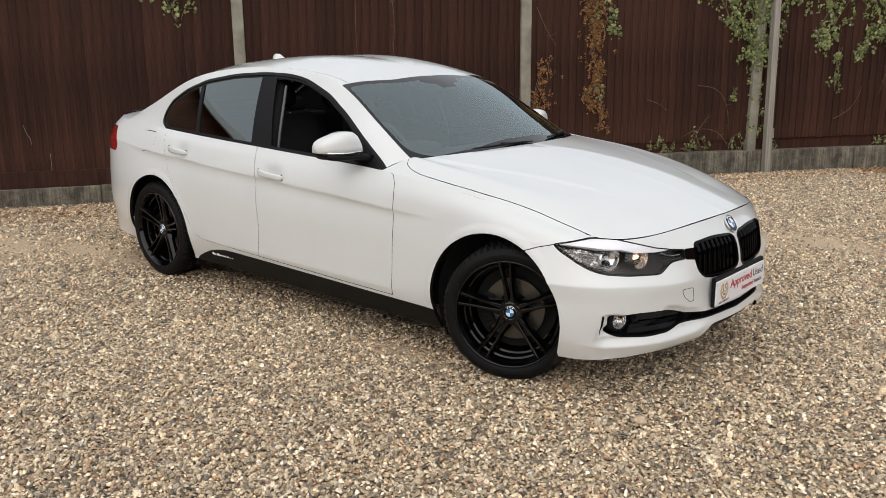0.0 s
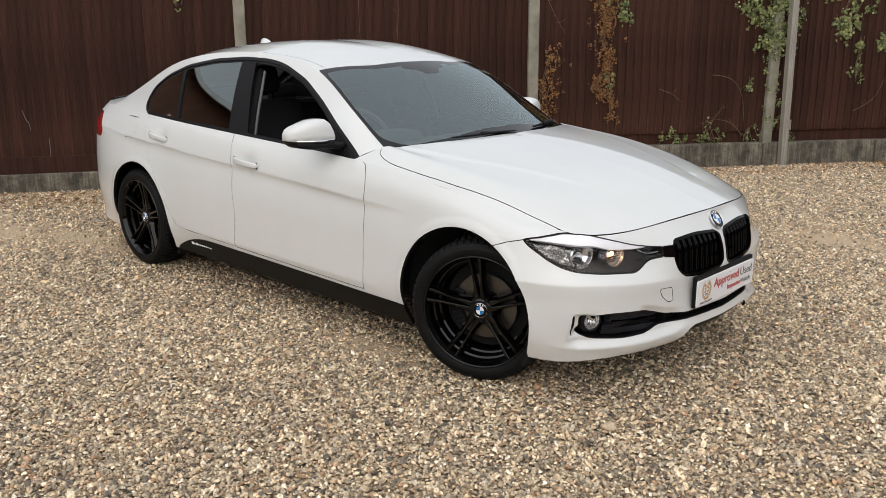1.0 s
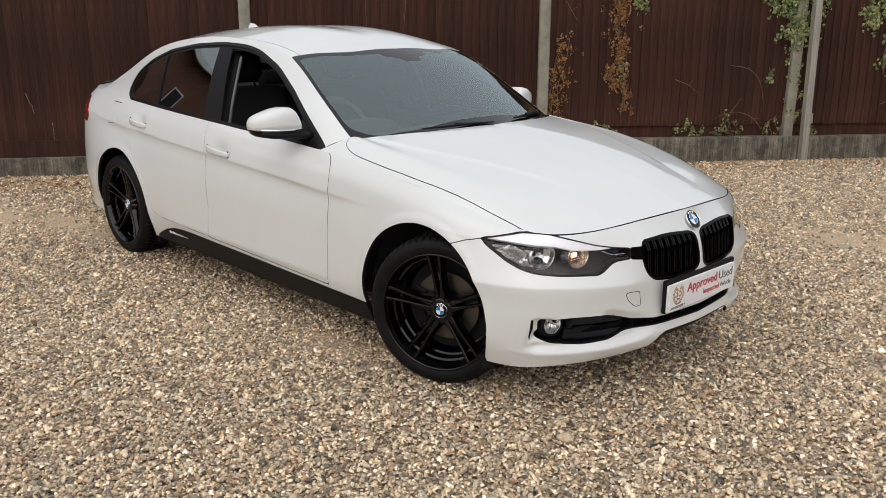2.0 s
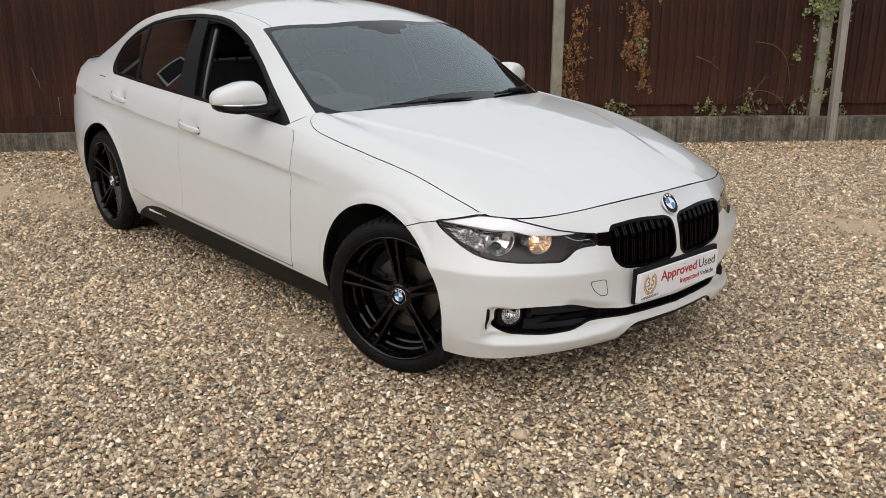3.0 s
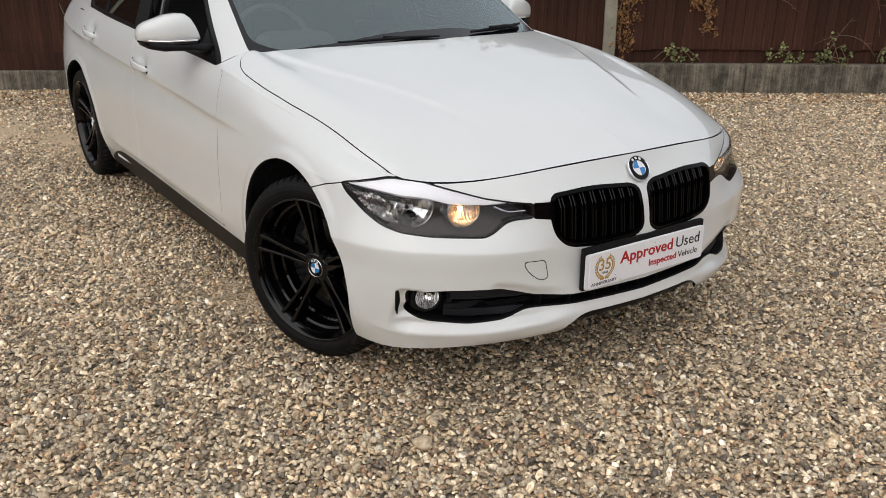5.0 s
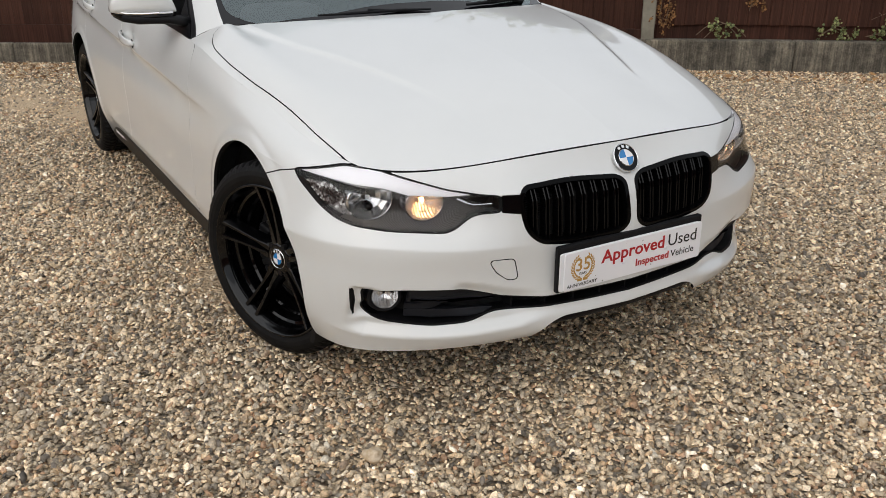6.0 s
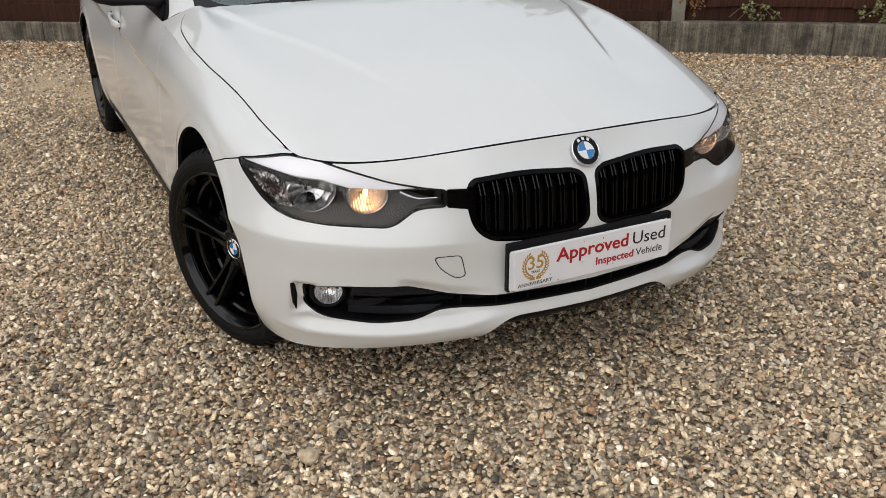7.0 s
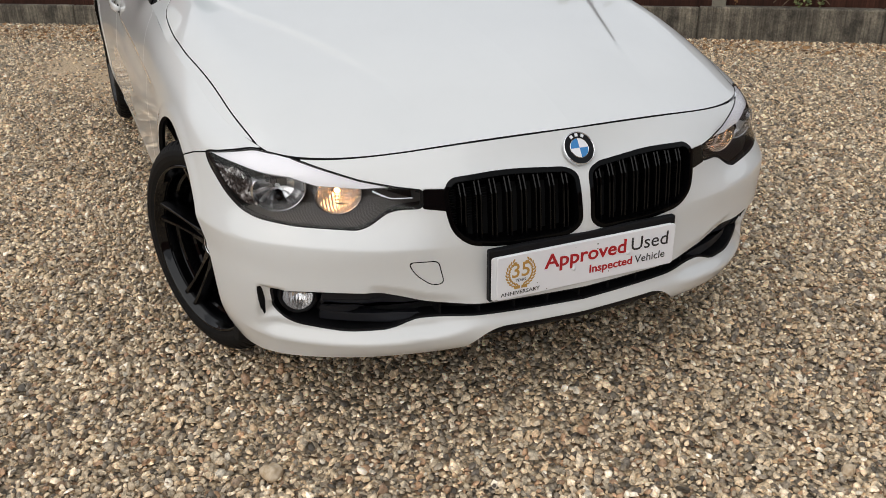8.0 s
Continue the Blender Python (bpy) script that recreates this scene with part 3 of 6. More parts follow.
def creeper(name, label, spots, count, size, mat, rnd, spread=0.03, out=0.06, stems=3):
    plant = new(name)
    plant.matrix_world = on_fence(spots[0][0], 0.085) @ pose(-spots[0][0], 0, 0)
    tagged(plant, label, "ivy")
    me = leaves(spots, int(count * 1.5), size * 0.82, spread, rnd, out)
    me.materials.append(mat)
    ob = new("leaves", me)
    ob.parent = plant
    tagged(ob, kind="stuff")
    for k in range(stems):
        b = bmesh.new()
        pts = []
        off = rnd.uniform(-0.4, 0.4)
        for s0, z0, w in spots:
            pts.append((s0 + off * w + rnd.uniform(-0.02, 0.02), -0.008 - 0.01 * rnd.random(), z0 + rnd.uniform(-0.03, 0.03)))
        tube(b, curve(pts, 12) if len(pts) > 2 else pts, 0.0035, 5)
        part("stem", b, stem_brown, plant)
    return plant


def bare_stem(points, rnd, r=0.003, twigs=4, leaf=0):
    plant = new("bramble")
    plant.matrix_world = on_fence(points[0][0], 0.08) @ pose(-points[0][0], 0, 0)
    tagged(plant, "thin bare bramble stem on the fence", "bramble")
    c = curve([(s, y, z) for s, y, z in points], 16)
    b = bmesh.new()
    tube(b, c, [r * (1.1 - 0.7 * k / 15) for k in range(16)], 5)
    part("stem", b, stem_brown, plant)
    for k in range(twigs):
        p = c[rnd.randrange(3, 15)]
        b = bmesh.new()
        tube(b, [tuple(p), (p[0] + rnd.uniform(-0.06, 0.06), p[1] - 0.02, p[2] + rnd.uniform(-0.02, 0.06))], 0.0016, 4)
        part("twig", b, stem_brown, plant)
    if leaf:
        me = leaves([(p[0], p[2], 0.03) for p in c[::3]], leaf, 0.028, 0.01, rnd, 0.02)
        me.materials.append(ivy_green)
        ob = new("leaves", me)
        ob.parent = plant
    return plant


pr = random.Random(4)
creeper("ivy", "green ivy hanging down round a concrete post", [(7.75, 2.15, 0.8), (7.95, 1.85, 0.42), (8.0, 1.55, 0.30), (8.02, 1.30, 0.14)], 1500, 0.036, ivy_green, pr, 0.06, 0.15)
creeper("ivy", "green ivy hanging down round a concrete post", [(7.62, 1.95, 0.18), (7.66, 1.75, 0.12), (7.78, 1.58, 0.10)], 120, 0.040, ivy_green, pr, 0.04)
creeper("ivy", "thin green ivy climbing a concrete post", [(8.0, 1.25, 0.12), (8.02, 0.8, 0.10), (8.03, 0.36, 0.10)], 190, 0.030, ivy_green, pr, 0.04, 0.13)
creeper("ivy", "green ivy spilling over the fence top", [(8.25, 2.1, 0.3), (8.75, 2.05, 0.5), (9.4, 2.05, 0.6), (10.2, 2.0, 0.6)], 1500, 0.040, ivy_green, pr, 0.10, 0.10)
creeper("ivy", "green ivy strand hanging on the fence", [(9.05, 1.95, 0.34), (8.92, 1.72, 0.26), (8.84, 1.52, 0.16), (8.83, 1.40, 0.08)], 330, 0.040, ivy_green, pr, 0.04, 0.08)
creeper("ivy", "green ivy strand hanging on the fence", [(9.62, 2.0, 0.4), (9.60, 1.72, 0.40), (9.66, 1.45, 0.28)], 460, 0.042, ivy_green, pr, 0.05, 0.08)
creeper("ivy", "green ivy strand hanging on the fence", [(9.52, 1.65, 0.14), (9.40, 1.45, 0.12), (9.33, 1.30, 0.08)], 120, 0.038, ivy_green, pr, 0.04)
creeper("ivy", "yellowing ivy strand hanging on the fence", [(9.06, 1.38, 0.06), (9.04, 1.10, 0.06), (9.06, 0.92, 0.12)], 60, 0.045, ivy_green, pr, 0.03)
creeper("ivy", "brown dead ivy column on the fence", [(6.06, 2.1, 0.19), (6.04, 1.9, 0.15), (6.06, 1.75, 0.17), (6.08, 1.58, 0.10), (6.05, 1.42, 0.15), (6.10, 1.2, 0.10), (6.10, 1.05, 0.07)], 1700, 0.024, ivy_dead, pr, 0.05, 0.08)
creeper("ivy", "brown dead ivy tail on the fence", [(6.05, 1.02, 0.10), (6.0, 0.88, 0.12), (6.06, 0.80, 0.08)], 260, 0.026, ivy_dead, pr, 0.03)
creeper("ivy", "brown dead ivy tail on the fence", [(6.15, 0.92, 0.07), (6.18, 0.72, 0.07), (6.17, 0.52, 0.07)], 190, 0.025, ivy_dead, pr, 0.03)
creeper("ivy", "green ivy among dead leaves", [(6.15, 2.1, 0.16), (6.22, 1.75, 0.12), (6.30, 1.60, 0.08)], 100, 0.046, ivy_green, pr, 0.04)
creeper("ivy", "green ivy tuft among dead leaves", [(6.13, 1.12, 0.05), (6.14, 1.0, 0.08), (6.13, 0.93, 0.06)], 36, 0.045, ivy_green, pr, 0.03)
creeper("ivy", "brown dead ivy beside a concrete post", [(5.52, 1.25, 0.14), (5.46, 1.0, 0.20), (5.42, 0.78, 0.16), (5.40, 0.55, 0.14), (5.40, 0.36, 0.12)], 820, 0.023, ivy_dead, pr, 0.05, 0.08)
creeper("ivy", "small green ivy tuft on the fence", [(7.75, 0.95, 0.03), (7.76, 0.86, 0.05)], 14, 0.045, ivy_green, pr, 0.02, stems=1)
creeper("shrub_sprig", "green leafy sprig hanging on the fence", [(1.72, 2.05, 0.40), (1.80, 1.93, 0.34), (1.78, 1.82, 0.16), (1.78, 1.72, 0.03)], 110, 0.042, ivy_green, pr, 0.03, 0.10)
creeper("ivy", "dense green ivy grown over the fence top", [(1.2, 2.22, 0.5), (2.0, 2.30, 0.6), (2.8, 2.26, 0.6), (3.5, 2.36, 0.5), (4.2, 2.30, 0.6), (4.9, 2.22, 0.5)], 1500, 0.055, ivy_green, pr, 0.12, 0.05)
for s0, s1, n, hgt in ((5.75, 6.10, 50, 0.10), (6.72, 7.00, 60, 0.10), (7.15, 7.45, 34, 0.06), (7.74, 7.88, 26, 0.14), (8.25, 8.35, 30, 0.05), (9.6, 10.2, 90, 0.08), (7.28, 7.40, 20, 0.16)):
    creeper("weed", "low green weed on the concrete kerb", [(s0, 0.28, 0.08), ((s0 + s1) / 2, 0.28 + hgt, 0.14), (s1, 0.28, 0.08)], int(n * 1.6), 0.027, ivy_green, pr, 0.035, 0.12, 2)
bare_stem([(7.30, -0.02, 1.0), (7.52, -0.05, 0.95), (7.66, -0.04, 0.76), (7.71, -0.02, 0.50)], pr, twigs=7)
bare_stem([(7.70, -0.03, 0.33), (7.55, -0.07, 0.47), (7.35, -0.06, 0.52), (7.14, -0.04, 0.44)], pr, twigs=5)
bare_stem([(7.26, -0.03, 0.34), (7.33, -0.06, 0.52), (7.45, -0.04, 0.68)], pr, twigs=3, leaf=8)
bare_stem([(6.70, -0.02, 0.86), (6.85, -0.03, 0.80), (6.96, -0.02, 0.72)], pr, twigs=4)
bare_stem([(9.05, -0.02, 0.58), (9.28, -0.03, 0.72), (9.40, -0.02, 0.95)], pr, twigs=2)
bare_stem([(3.84, -0.02, 2.1), (3.88, -0.03, 1.75), (3.86, -0.03, 1.35)], pr, twigs=8)
bare_stem([(3.50, -0.02, 2.1), (3.49, -0.02, 1.7), (3.50, -0.02, 1.3)], pr, 0.0022, twigs=0)
bare_stem([(5.40, -0.02, 1.85), (5.52, -0.04, 1.6), (5.62, -0.03, 1.45)], pr, twigs=5)
bare_stem([(9.75, -0.02, 1.25), (9.66, -0.04, 1.0), (9.62, -0.03, 0.85)], pr, twigs=5)

# ---------------------------------------------------------------- what closes the yard behind
hs = new("house")
tagged(hs, "red brick house with a dark roof behind the fence", "house")
b = bmesh.new()
box(b, (-21, -7.4, 0), (-12, 6, 5.4))
part("wall", b, brick_red, hs)
b = bmesh.new()
vs = [b.verts.new(p) for p in ((-21.4, -7.8, 5.4), (-11.6, -7.8, 5.4), (-11.6, 6.4, 5.4), (-21.4, 6.4, 5.4), (-16.5, -7.8, 6.0), (-16.5, 6.4, 6.0))]
for f in ((0, 1, 2, 3), (1, 2, 5, 4), (0, 3, 5, 4), (0, 1, 4), (2, 3, 5)):
    b.faces.new([vs[i] for i in f])
bmesh.ops.recalc_face_normals(b, faces=b.faces)
part("roof", b, roof_tile, hs)
b = bmesh.new()
box(b, (-11.66, -7.8, 5.24), (-11.58, 6.4, 5.42), 0.01)
part("fascia", b, white_plastic, hs, "white eaves board")
for y0, z0 in ((-4.4, 3.6), (-1.0, 3.6), (2.4, 3.6)):
    b = bmesh.new()
    box(b, (-12.02, y0, z0), (-11.95, y0 + 0.6, z0 + 0.75), 0.01)
    w = part("window", b, white_plastic, hs, "white framed window")
    b = bmesh.new()
    box(b, (-11.97, y0 + 0.05, z0 + 0.05), (-11.94, y0 + 0.55, z0 + 0.7))
    part("pane", b, gloss_black, w)
# Unseen walls, added to enclose the yard and fill the horizon in reflections.
for k, (p, q) in enumerate((((-10.1, -5.6), (-5.0, -15.0)), ((-5.0, -15.0), (11.0, -15.0)), ((11.0, -15.0), (14.0, 4.0)), ((14.0, 4.0), (1.8, 10.7)))):
    d = math.hypot(q[0] - p[0], q[1] - p[1])
    b = bmesh.new()
    box(b, (0, 0, 0), (d, 0.2, 2.4))
    w = tagged(obj("wall_%d" % (k + 1), b, brick_red), "plain red brick wall, added out of view to close the yard", "wall", kind="structure")
    w.matrix_world = pose(p[0], p[1], 0, 0, 0, math.degrees(math.atan2(q[1] - p[1], q[0] - p[0])))
pebble_mat = material("pale buff pebble", (0.42, 0.32, 0.21), 0.6)
at = coords(pebble_mat)
join(pebble_mat, ramp(pebble_mat, noisy(pebble_mat, at, 60, 4), [(0.3, (0.44, 0.31, 0.18)), (0.7, (0.68, 0.57, 0.42))]), shader(pebble_mat).inputs["Base Color"])

# ---------------------------------------------------------------- car body: the curves that shape it
# Each curve runs from the nose's middle round the corner, along the side and round to the tail's middle: (x, half width, z).
# The front axle is at x = 0, the rear axle at x = -2.81, the nose points to +x.
SILL = [(0.722, 0, 0.232), (0.698, 0.28, 0.230), (0.611, 0.54, 0.214), (0.476, 0.712, 0.194), (0.345, 0.780, 0.186), (0, 0.805, 0.178), (-0.36, 0.815, 0.18), (-0.70, 0.815, 0.18),
        (-1.25, 0.812, 0.18), (-1.70, 0.812, 0.185), (-2.30, 0.815, 0.19), (-2.81, 0.815, 0.20), (-3.30, 0.79, 0.22), (-3.62, 0.69, 0.24), (-3.76, 0.45, 0.25), (-3.80, 0, 0.25)]
LOW = [(0.742, 0, 0.272), (0.715, 0.30, 0.268), (0.622, 0.56, 0.256), (0.482, 0.730, 0.250), (0.345, 0.815, 0.27), (0, 0.848, 0.28), (-0.36, 0.850, 0.285), (-0.70, 0.848, 0.285),
       (-1.25, 0.845, 0.288), (-1.70, 0.845, 0.292), (-2.30, 0.852, 0.30), (-2.81, 0.862, 0.30), (-3.30, 0.818, 0.32), (-3.64, 0.690, 0.33), (-3.81, 0.48, 0.33), (-3.845, 0, 0.33)]
MID = [(0.734, 0, 0.42), (0.698, 0.32, 0.42), (0.633, 0.56, 0.415), (0.511, 0.744, 0.41), (0.339, 0.833, 0.42), (0, 0.872, 0.43), (-0.36, 0.866, 0.43), (-0.70, 0.862, 0.43),
       (-1.25, 0.862, 0.43), (-1.70, 0.864, 0.44), (-2.30, 0.872, 0.45), (-2.81, 0.882, 0.45), (-3.30, 0.838, 0.46), (-3.66, 0.702, 0.46), (-3.825, 0.50, 0.46), (-3.848, 0, 0.46)]
RIDGE = [(0.734, 0, 0.49), (0.698, 0.325, 0.50), (0.631, 0.56, 0.506), (0.509, 0.746, 0.510), (0.336, 0.835, 0.512), (0, 0.872, 0.515), (-0.36, 0.866, 0.51), (-0.70, 0.863, 0.51),
         (-1.25, 0.864, 0.52), (-1.70, 0.866, 0.53), (-2.30, 0.874, 0.54), (-2.81, 0.884, 0.54), (-3.30, 0.840, 0.55), (-3.66, 0.702, 0.55), (-3.823, 0.50, 0.56), (-3.847, 0, 0.56)]
FLANK = [(0.727, 0, 0.56), (0.689, 0.33, 0.56), (0.604, 0.56, 0.555), (0.484, 0.742, 0.56), (0.318, 0.829, 0.565), (0, 0.868, 0.58), (-0.36, 0.866, 0.58), (-0.70, 0.864, 0.585),
         (-1.25, 0.866, 0.595), (-1.70, 0.867, 0.61), (-2.30, 0.873, 0.62), (-2.81, 0.882, 0.62), (-3.30, 0.839, 0.63), (-3.66, 0.698, 0.64), (-3.82, 0.50, 0.65), (-3.845, 0, 0.66)]
CREASE = [(0.694, 0, 0.652), (0.672, 0.33, 0.645), (0.570, 0.56, 0.640), (0.462, 0.728, 0.645), (0.285, 0.812, 0.668), (0, 0.850, 0.695), (-0.36, 0.856, 0.712), (-0.70, 0.856, 0.728),
          (-1.25, 0.853, 0.757), (-1.70, 0.853, 0.782), (-2.30, 0.851, 0.812), (-2.81, 0.843, 0.838), (-3.30, 0.796, 0.875), (-3.628, 0.690, 0.885), (-3.760, 0.48, 0.88), (-3.79, 0, 0.88)]
SHOULDER = [(0.666, 0, 0.697), (0.640, 0.32, 0.688), (0.553, 0.56, 0.676), (0.448, 0.712, 0.682), (0.270, 0.788, 0.715), (0, 0.824, 0.762), (-0.36, 0.838, 0.804), (-0.70, 0.829, 0.835),
            (-1.25, 0.825, 0.858), (-1.70, 0.825, 0.878), (-2.30, 0.818, 0.902), (-2.81, 0.800, 0.925), (-3.30, 0.750, 0.945), (-3.612, 0.652, 0.965), (-3.737, 0.46, 0.97), (-3.77, 0, 0.97)]
WAIST = [(0.651, 0, 0.737), (0.614, 0.31, 0.725), (0.530, 0.56, 0.703), (0.428, 0.690, 0.708), (0.250, 0.750, 0.744), (0, 0.785, 0.803), (-0.36, 0.806, 0.860), (-0.70, 0.793, 0.893),
         (-1.25, 0.792, 0.921), (-1.70, 0.792, 0.940), (-2.30, 0.780, 0.964), (-2.81, 0.752, 0.985), (-3.30, 0.700, 1.005), (-3.580, 0.605, 1.022), (-3.692, 0.44, 1.030), (-3.73, 0, 1.035)]
TURNS = [SILL, LOW, MID, RIDGE, FLANK, CREASE, SHOULDER, WAIST]


def right(c):
    return np.array(c, float) * (1, -1, 1)


def through_rows(rows, nu, nv, breaks=(), even=None, fine=0, mirror=False):
    """A sheet through curves (each a list of stations): smooth along them, and across them but for sharp rows."""
    r = np.array(rows, float)
    if mirror:
        r = np.concatenate([r, r[-2:-1] * (1, -1, 1)])
    d = np.linalg.norm(np.diff(r, axis=1), axis=2).mean(0) if even is None else np.diff(even)
    k = np.r_[0, np.cumsum(d)]
    u = np.linspace(0, k[-1], nu) if not fine else np.r_[np.linspace(0, fine, int(fine / 0.0055))[:-1], np.linspace(fine, k[-1], nu)]
    nu = len(u)
    lines = np.array([spline(k, row, u) for row in r])
    h = np.r_[0, np.cumsum(np.linalg.norm(np.diff(lines, axis=0), axis=2).mean(1))]
    stops = [0, *breaks, len(rows) - 1]
    out = []
    for a, b in zip(stops, stops[1:]):
        n = max(3, int(nv * (h[b] - h[a]) / h[-1]))
        v = np.linspace(h[a], h[b], n)
        e = b + 2 if mirror and b == len(rows) - 1 else b + 1
        seg = np.array([spline(h[a:e], lines[a:e, i], v) if b - a > 1 else lines[a, i] + (lines[b, i] - lines[a, i]) * ((v - h[a]) / (h[b] - h[a]))[:, None] for i in range(nu)])
        out.append(seg)
    return out


def sheets(rows, nu, nv, breaks=(), flip=False, even=None, fine=0, mirror=False):
    made = None
    for seg in through_rows(rows, nu, nv, breaks, even, fine, mirror):
        s = Skin.grid(seg, flip)
        made = s if made is None else made.plus(s)
    return made


plain_belt = sheets([right(c) for c in TURNS], 300, 44, (5,), True)
belt = sheets([right(c) for c in TURNS], 400, 104, (5,), True, None, 1.25)
side_line = lambda row: (lambda x: np.interp(-x, [-p[0] for p in row[4:13]], [p[2] for p in row[4:13]]))
crease_z, shoulder_z = side_line(CREASE), side_line(SHOULDER)


def bumper_form(v):
    """The nose's ridge under the lamps, the ledge of its lip, the scoop beside the plate and the recess at the fog lamps."""
    x, w, z = v[:, 0], -v[:, 1], v[:, 2]
    nose = ease(0.10, 0.34, x)
    ridge = 0.0062 * tent(z - np.interp(w, [0.30, 0.50, 0.70, 0.81], [0.506, 0.508, 0.520, 0.519]), 0.028, 0.0032) * ease(0.28, 0.46, w) * nose
    hollow = -0.0022 * np.exp(-(((z - 0.452) / 0.035) ** 2)) * ease(0.35, 0.55, w) * nose
    lip_z = np.interp(w, [0.0, 0.29, 0.36, 0.55, 0.73, 0.80], [0.286, 0.286, 0.278, 0.260, 0.252, 0.270])
    lip = -0.024 * ease(0.0, 0.030, z - lip_z) * (1 - ease(0.322, 0.352, z)) * (0.25 + 0.75 * ease(0.26, 0.40, w)) * (1 - ease(0.730, 0.775, w)) * nose
    scoop = -0.014 * (1 - ease(0.0, 0.034, z - np.interp(w, [0.28, 0.401, 0.455, 0.525], [0.345, 0.362, 0.380, 0.395]))) * ease(0.300, 0.360, z) * ease(0.27, 0.40, w) * (1 - ease(0.50, 0.55, w)) * nose
    pocket = -0.020 * (1 - ease(0.752, 0.768, w)) * ease(0.700, 0.738, w) * ease(0.292, 0.318, z) * (1 - ease(0.395, 0.404, z)) * nose
    edge = 0.0042 * tent(z - lip_z + 0.004, 0.016, 0.003) * ease(0.27, 0.36, w) * (1 - ease(0.76, 0.81, w)) * nose
    return ridge + hollow + lip + edge + scoop + pocket


def flank_form(v):
    """The sides: a hollow under the crease, the flared lower doors and the arches' lips."""
    x, z = v[:, 0], v[:, 2]
    side = ease(-3.25, -2.7, x) * (1 - ease(-0.80, -0.25, x)) * (v[:, 1] < -0.5)
    s = np.maximum(crease_z(x) - z, 0.0)
    hollow = -0.0105 * (s / 0.036) * np.exp(1 - s / 0.036)
    low = 0.007 * tent(z - 0.335 - 0.01 * (-1 - x), 0.030, 0.010) * ease(-2.35, -2.1, x) * (1 - ease(-0.75, -0.45, x))
    arch = 0.0
    for ax, r in ((-0.038, 0.357), (-2.785, 0.362)):
        d = np.hypot(x - ax, z - 0.334) - r
        arch = arch + 0.0042 * (1 - ease(0.010, 0.046, d)) * (v[:, 1] < -0.5) * ease(0.22, 0.36, z)
    return side * (hollow + low) + arch * (1 - ease(0.22, 0.30, x))


belt = belt.pressed(lambda v: bumper_form(v) + flank_form(v))
waist = np.array(WAIST, float)
waist_d = np.r_[0, np.cumsum(np.linalg.norm(np.diff(waist, axis=0), axis=1))]
waist_fine = spline(waist_d, waist, np.linspace(0, waist_d[-1], 900))


def on_waist(x):
    """The waist's point on the side at x."""
    k = int(np.argmin(np.abs(waist_fine[150:760, 0] - x))) + 150
    return waist_fine[k]


def on_nose(w):
    """The waist's point across the nose at half width w."""
    k = int(np.argmin(np.abs(waist_fine[:130, 1] - w)))
    return tuple(waist_fine[k])


# the bonnet's sheet: five lines from nose to scuttle, from the middle outwards
BONNET = [
    [on_nose(0), (0.42, 0, 0.820), (0.10, 0, 0.893), (-0.20, 0, 0.944), (-0.45, 0, 0.977)],
    [on_nose(0.18), (0.41, 0.18, 0.815), (0.095, 0.24, 0.888), (-0.205, 0.28, 0.939), (-0.465, 0.30, 0.975)],
    [on_nose(0.35), (0.385, 0.357, 0.801), (0.075, 0.465, 0.873), (-0.225, 0.565, 0.919), (-0.585, 0.63, 0.960)],
    [on_nose(0.53), (0.36, 0.545, 0.786), (0.06, 0.615, 0.859), (-0.24, 0.665, 0.912), (-0.625, 0.67, 0.956)],
    [on_nose(0.655), (0.31, 0.680, 0.767), (0.05, 0.710, 0.844), (-0.26, 0.735, 0.902), (-0.672, 0.70, 0.953)],
    [(0.428, 0.690, 0.708), tuple(on_waist(0.27)), tuple(on_waist(0.03)), tuple(on_waist(-0.28)), tuple(on_waist(-0.765))],
]
bonnet_sheet = sheets([right(c) for c in BONNET], 130, 170, (2,), False)
# its front edge is drawn onto the nose's waist line
lead = np.concatenate([seg[0] for seg in through_rows([right(c) for c in BONNET], 130, 90, (2,))])
lead = lead[np.argsort(-lead[:, 1])]
nose = waist_fine[:140]
dx = np.interp(-lead[:, 1], nose[:, 1], nose[:, 0]) - lead[:, 0]
dz = np.interp(-lead[:, 1], nose[:, 1], nose[:, 2]) - lead[:, 2]
w = -bonnet_sheet.v[:, 1]
fade = (1 - ease(0.0, 0.22, np.interp(w, nose[:, 1], nose[:, 0]) - bonnet_sheet.v[:, 0])) * (1 - ease(0.60, 0.66, w))
bonnet_sheet.v[:, 0] += fade * np.interp(w, -lead[:, 1], dx)
bonnet_sheet.v[:, 2] += fade * np.interp(w, -lead[:, 1], dz)

CREST = [(-0.60, 0.655), (-0.42, 0.620), (-0.255, 0.580), (-0.112, 0.520), (0.02, 0.468), (0.162, 0.416), (0.284, 0.374), (0.42, 0.340)]


def bonnet_form(v):
    """The raised middle's edge: a small step along a line from the scuttle towards the grille, which fades out ahead."""
    d = -v[:, 1] - np.interp(v[:, 0], [p[0] for p in CREST], [p[1] for p in CREST])
    return -0.0042 * np.tanh(d / 0.010) * np.exp(-np.abs(d) / 0.085) * (1 - ease(0.10, 0.36, v[:, 0])) * ease(-0.62, -0.45, v[:, 0])


bonnet_sheet = bonnet_sheet.pressed(bonnet_form)

